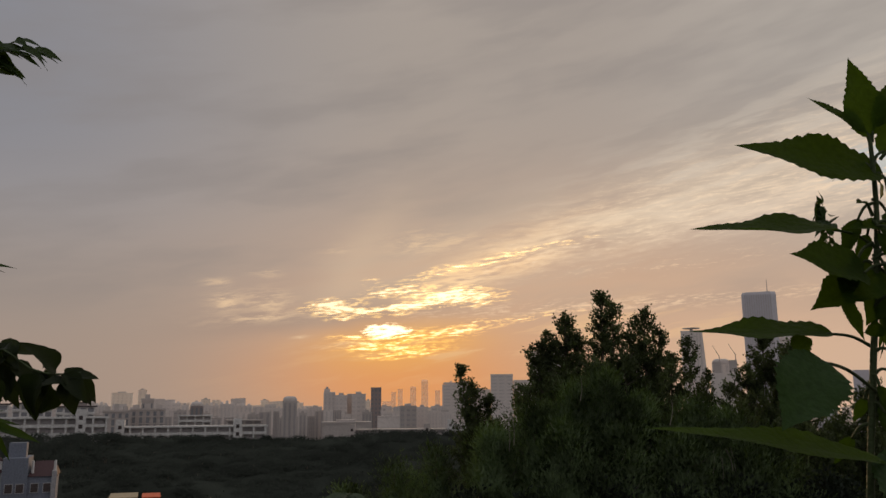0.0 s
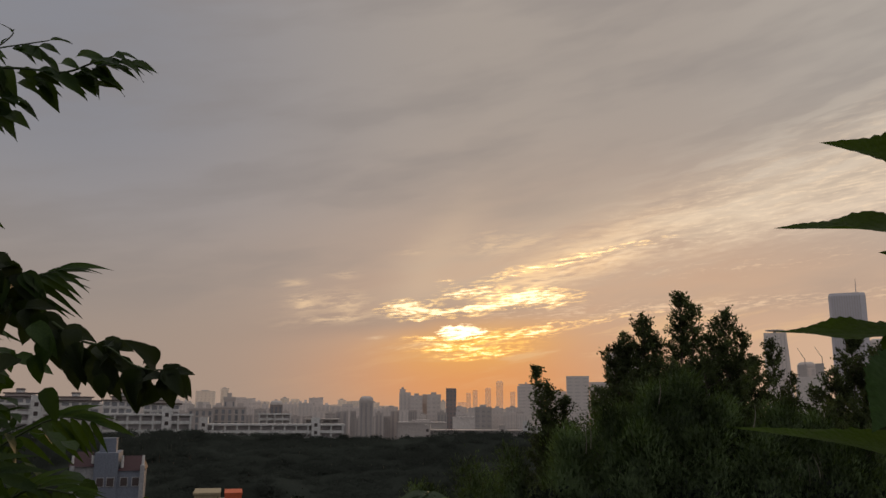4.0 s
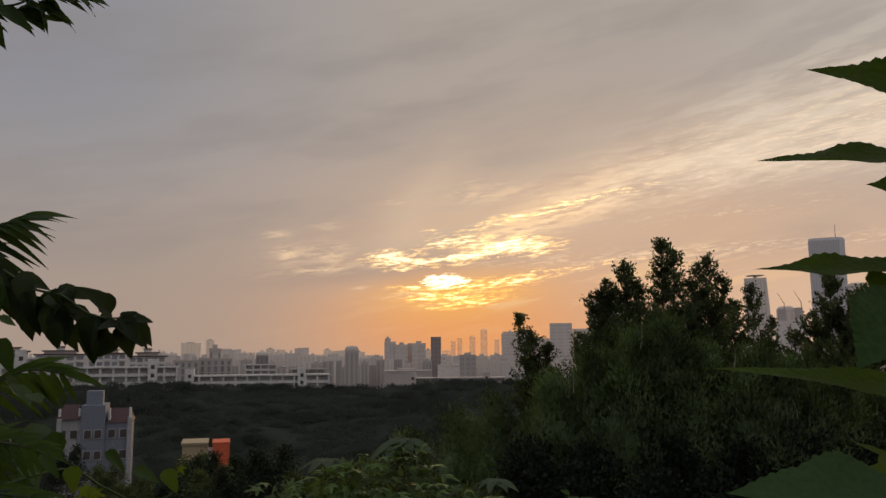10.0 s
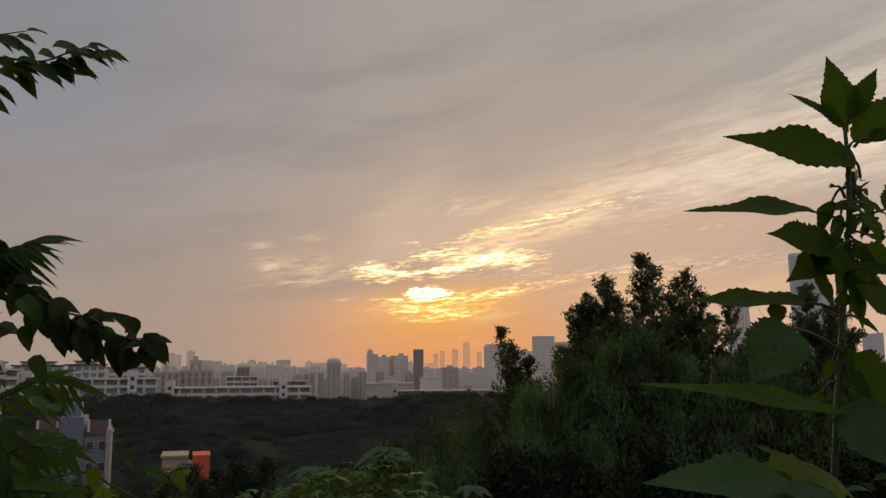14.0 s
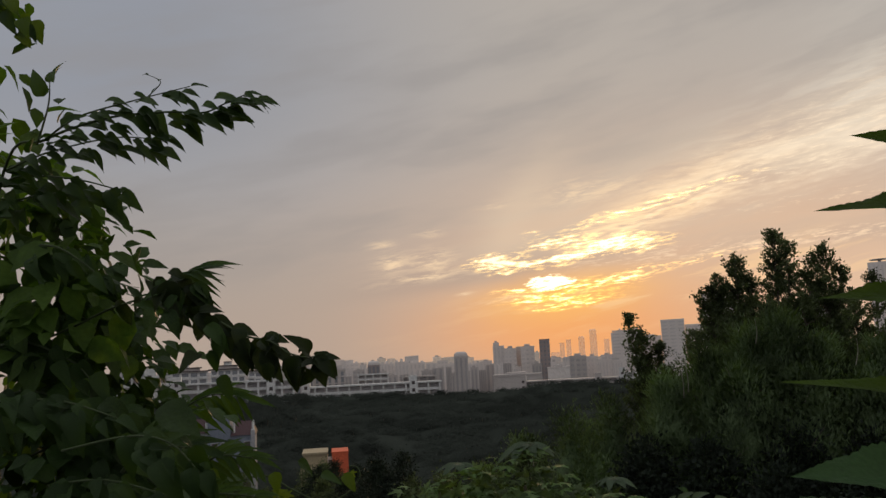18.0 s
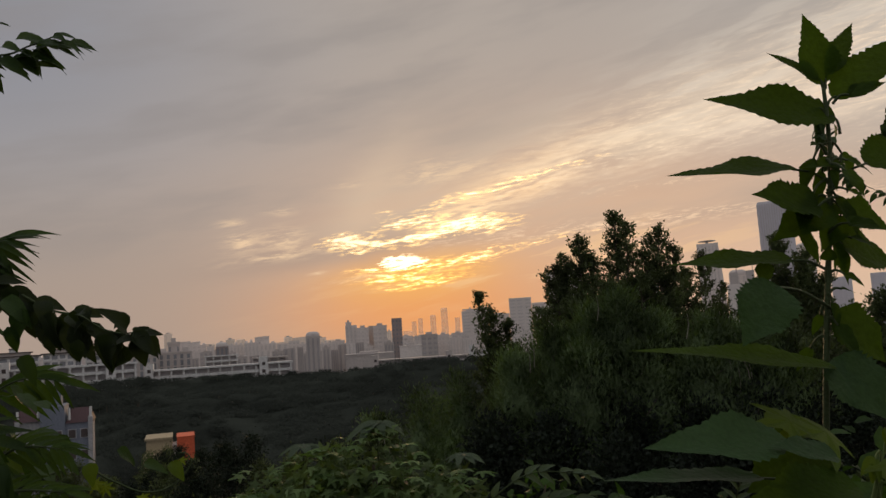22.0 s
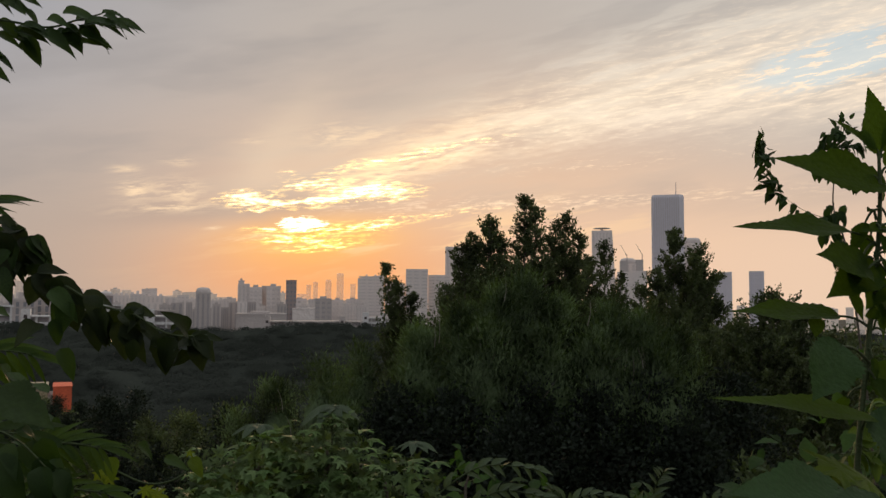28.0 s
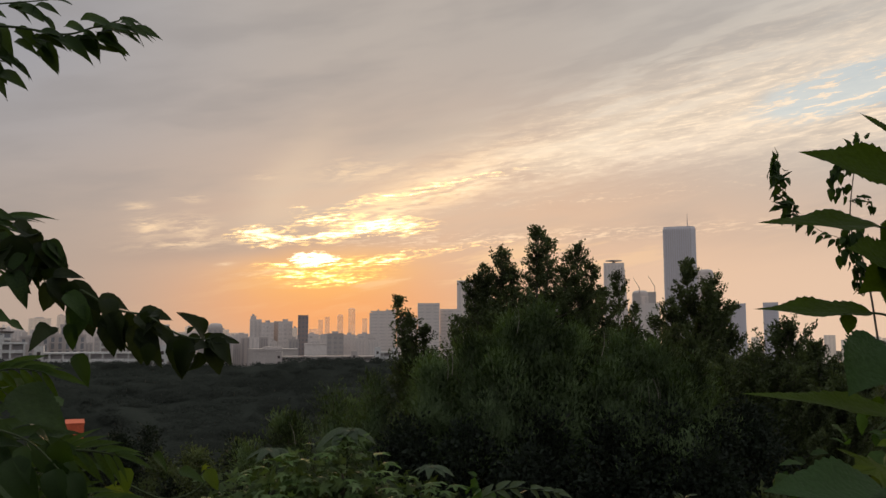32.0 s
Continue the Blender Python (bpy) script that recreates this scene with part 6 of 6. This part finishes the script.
def climbing_vine():
    """A thin vine with small dark leaves, climbing behind the sapling."""
    th = thing("climbing_vine", "thin vine with small dark leaves hanging against the sky", "vine")
    root = (2.9, 4.8, height(2.9, 4.8) - 0.1)
    up = bend([root, (2.894, 4.685, 0.585), (2.721, 4.562, 1.698), (2.635, 4.512, 2.068), (2.560, 4.500, 2.266), (2.560, 4.500, 2.414), (2.597, 4.500, 2.637), (2.622, 4.500, 2.785)], 6)
    piece("stem", mesh_of("stem", *tube(up, 0.008, 0.002, 6), M_BARK, True), th)
    shapes = [mesh_of("leaf", *leaf_shape(1.0, 0.6, 5, 1.0, 0.35, 0.3, 0.15, 0.0, k), M_LEAF_VINE, True) for k in range(2)]
    b = leafy_branch
    b(th, [(2.560, 4.500, 2.241), (2.499, 4.500, 2.229), (2.375, 4.500, 2.266), (2.251, 4.500, 2.340)], 13, 0.058, 0.003, 1.2, 41, shapes, 0.02)
    b(th, [(2.251, 4.500, 2.340), (2.177, 4.500, 2.439), (2.128, 4.500, 2.587), (2.116, 4.500, 2.674)], 51, 0.072, 0.003, 1.4, 42, shapes, 0.035)
    b(th, [(2.597, 4.500, 2.637), (2.610, 4.500, 2.711), (2.622, 4.500, 2.810)], 24, 0.065, 0.002, 1.0, 43, shapes, 0.04)
    b(th, [(2.560, 4.500, 2.315), (2.536, 4.500, 2.180), (2.597, 4.500, 2.056), (2.635, 4.500, 2.007)], 45, 0.078, 0.003, 1.2, 44, shapes, 0.05)
    b(th, [(2.597, 4.500, 2.637), (2.696, 4.500, 2.661), (2.758, 4.500, 2.649)], 18, 0.065, 0.002, 1.2, 45, shapes, 0.03)
    b(th, [(2.61, 4.5, 2.74), (2.54, 4.5, 2.72), (2.50, 4.5, 2.62), (2.49, 4.5, 2.50)], 26, 0.07, 0.002, 1.3, 47, shapes, 0.045)
    b(th, [(2.560, 4.500, 2.439), (2.647, 4.500, 2.476), (2.696, 4.500, 2.414)], 12, 0.052, 0.002, 1.2, 46, shapes, 0.02)


def bush(label, blobs, per, size, mat, seed, at, shape=FOLDED_LEAF):
    x, y = at
    th = thing("bramble_bush", label, "bush", "slope bushes")
    stems = [tube(bend([(x + 0.1 * k, y, height(x, y) - 0.1), Vector(c) - Vector((0, 0, r[2] * 0.4)), Vector(c) + Vector((0, 0, r[2] * 0.6))], 4), 0.02, 0.006, 5) for k, (c, r) in enumerate(blobs)]
    for s in stems:
        piece("stem", mesh_of("stem", *s, M_BARK, True), th)
    heap(th, blobs, per, size, mat, seed=seed, shell=0.3, shape=shape)
    return th


def spray(parent, root, tip, pairs, size, seed, mat_shapes):
    a, b = Vector(root), Vector(tip)
    feather_leaf(parent, [a, a.lerp(b, 0.5) + Vector((0, 0, (b - a).length * 0.18)), b], pairs, size, mat_shapes, seed, 1.0)


vine_tree()
tendril_vine()
tall_plant()
climbing_vine()
HOP_BLOBS = [((-0.33, 3.38, 0.99), (0.22, 0.22, 0.26)), ((-0.58, 3.38, 0.94), (0.22, 0.22, 0.25)), ((-0.11, 3.27, 0.90), (0.24, 0.21, 0.25)), ((-0.43, 3.21, 0.70), (0.42, 0.28, 0.34)), ((-0.80, 3.32, 0.80), (0.22, 0.22, 0.26)), ((0.05, 3.21, 0.64), (0.28, 0.22, 0.28))]
hop = bush("bright green hop vine heap with lobed layered leaves", HOP_BLOBS, 900, 0.060, M_LEAF_BUSH, 51, (-0.4, 3.4), shape=PALMATE_LEAF)
r_h = random.Random(12)
for c, rad in HOP_BLOBS:
    for k in range(22):
        a, b = r_h.uniform(math.pi, 2 * math.pi), r_h.uniform(0.1, 1.35)
        out = Vector((math.cos(a) * math.sin(b), math.sin(a) * math.sin(b), math.cos(b)))
        p = Vector(c) + Vector((out.x * rad[0], out.y * rad[1], out.z * rad[2])) * r_h.uniform(1.0, 1.16)
        leafy(hop, HOP_SHAPES, p, out * 0.5 + Vector((r_h.uniform(-0.6, 0.6), -0.5, -0.35)), out * 0.5 + Vector((0, -0.3, 0.8)), 0.055 + 0.045 * r_h.random())
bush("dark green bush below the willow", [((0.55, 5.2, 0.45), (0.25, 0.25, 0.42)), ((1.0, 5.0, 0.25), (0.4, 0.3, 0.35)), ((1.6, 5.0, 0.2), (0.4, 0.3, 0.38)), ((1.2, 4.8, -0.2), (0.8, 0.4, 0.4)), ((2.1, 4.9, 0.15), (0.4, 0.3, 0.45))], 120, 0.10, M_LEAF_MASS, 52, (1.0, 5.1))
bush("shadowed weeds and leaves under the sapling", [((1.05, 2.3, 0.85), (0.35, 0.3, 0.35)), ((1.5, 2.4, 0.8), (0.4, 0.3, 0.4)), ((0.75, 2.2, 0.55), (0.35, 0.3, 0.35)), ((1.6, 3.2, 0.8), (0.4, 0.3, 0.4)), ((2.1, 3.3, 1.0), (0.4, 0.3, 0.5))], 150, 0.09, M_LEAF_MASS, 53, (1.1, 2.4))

fern = thing("wild_fern", "arching feathery sprays at the slope's edge", "plant")
r_f = random.Random(8)
for k in range(16):
    x0 = 0.55 + 0.1 * k
    z0 = 0.35 + 0.15 * r_f.random()
    spray(fern, (x0, 4.6, z0), (x0 + r_f.uniform(-0.25, 0.35), 4.5 - 0.2 * r_f.random(), z0 + 0.12 + 0.2 * r_f.random()), 7, 0.085, 60 + k, SPRAY_SHAPES)
for k in range(5):
    x0 = 0.6 + 0.35 * k
    piece("stem", mesh_of("stem", *tube([(x0, 4.62, height(x0, 4.62) - 0.1), (x0 + 0.05, 4.6, 0.5)], 0.008, 0.004, 5), M_STEM), fern)

for root, tip, seed in (((0.02, 3.25, 0.93), (0.47, 3.2, 1.085), 91), ((0.16, 3.3, 0.88), (0.50, 3.2, 0.98), 92), ((0.75, 4.2, 0.62), (1.12, 4.1, 0.76), 93)):
    spray(fern, root, tip, 8, 0.066, seed, SPRAY_SHAPES)
umbrella = thing("umbrella_weed", "tall weed with drooping grey-green umbrella leaves", "plant")
for x0, z0, spread in ((-0.305, 1.305, 0.125), (-0.60, 1.235, 0.10), (0.02, 1.16, 0.09)):
    piece("stem", mesh_of("stem", *tube(bend([(x0 - 0.02, 3.45, height(x0, 3.45) - 0.1), (x0 - 0.01, 3.42, 0.8), (x0, 3.4, z0)], 4), 0.006, 0.003, 5), M_STEM, True), umbrella)
    for k in range(9):
        an = 0.7 * k + r_f.random() * 0.3
        leafy(umbrella, SPRAY_BROAD, (x0, 3.4, z0), (math.cos(an), math.sin(an), 0.05), (0, -0.2, 1), spread * (0.8 + 0.35 * r_f.random()))

weeds = thing("tall_weed", "yellow-green weeds with narrow drooping leaves", "plant")
for k in range(9):
    x0 = 0.98 + 0.05 * k
    piece("stem", mesh_of("stem", *tube(bend([(x0, 2.0, height(x0, 2.0) - 0.1), (x0 + 0.02, 2.0, 0.8), (x0 + 0.01, 2.0, 1.15 + 0.035 * k)], 4), 0.006, 0.003, 5), M_STEM), weeds)
    for j in range(7):
        an = r_f.random() * 6.3
        leafy(weeds, LANCE_YELLOW, (x0 + 0.01, 2.0, 0.95 + 0.03 * k + 0.035 * j), (math.cos(an), math.sin(an) * 0.6, 0.25 - 0.5 * r_f.random()), (0, -0.4, 0.9), 0.11, "leaf")


bindweed = thing("bindweed", "pale green curling bindweed runners over the weeds", "vine")
r_b = random.Random(4)
for k in range(9):
    x0, z0 = 0.93 + 0.013 * k, 1.24 + 0.026 * k
    turn, size, line = r_b.random() * 6.3, 0.022 + 0.02 * r_b.random(), []
    for j in range(15):
        a = turn + j * 0.5
        line.append((x0 + math.cos(a) * size * (1 - j * 0.03) + 0.002 * j, 1.97 + 0.01 * math.sin(a * 0.7), z0 + math.sin(a) * size * 1.2 + 0.003 * j))
    line = [(x0 - 0.03, 2.0, z0 - 0.12), (x0 - 0.02, 1.99, z0 - 0.05)] + line
    piece("runner", mesh_of("runner", *tube(bend(line, 2), 0.0032, 0.0018, 5), M_RUNNER, True), bindweed)
    for j in range(3):
        leafy(bindweed, YELLOW_SHAPES, line[4 + 3 * j], (r_b.uniform(-1, 1), -0.3, r_b.uniform(-0.8, 0.6)), (0, -0.7, 0.6), 0.035 + 0.02 * r_b.random())
piece("runner", mesh_of("runner", *tube(bend([(0.96, 2.0, height(0.96, 2.0) - 0.05), (0.95, 2.0, 0.8), (0.93, 1.99, 1.15), (0.94, 1.97, 1.3), (0.99, 1.97, 1.45)], 4), 0.004, 0.002, 5), M_RUNNER, True), bindweed)
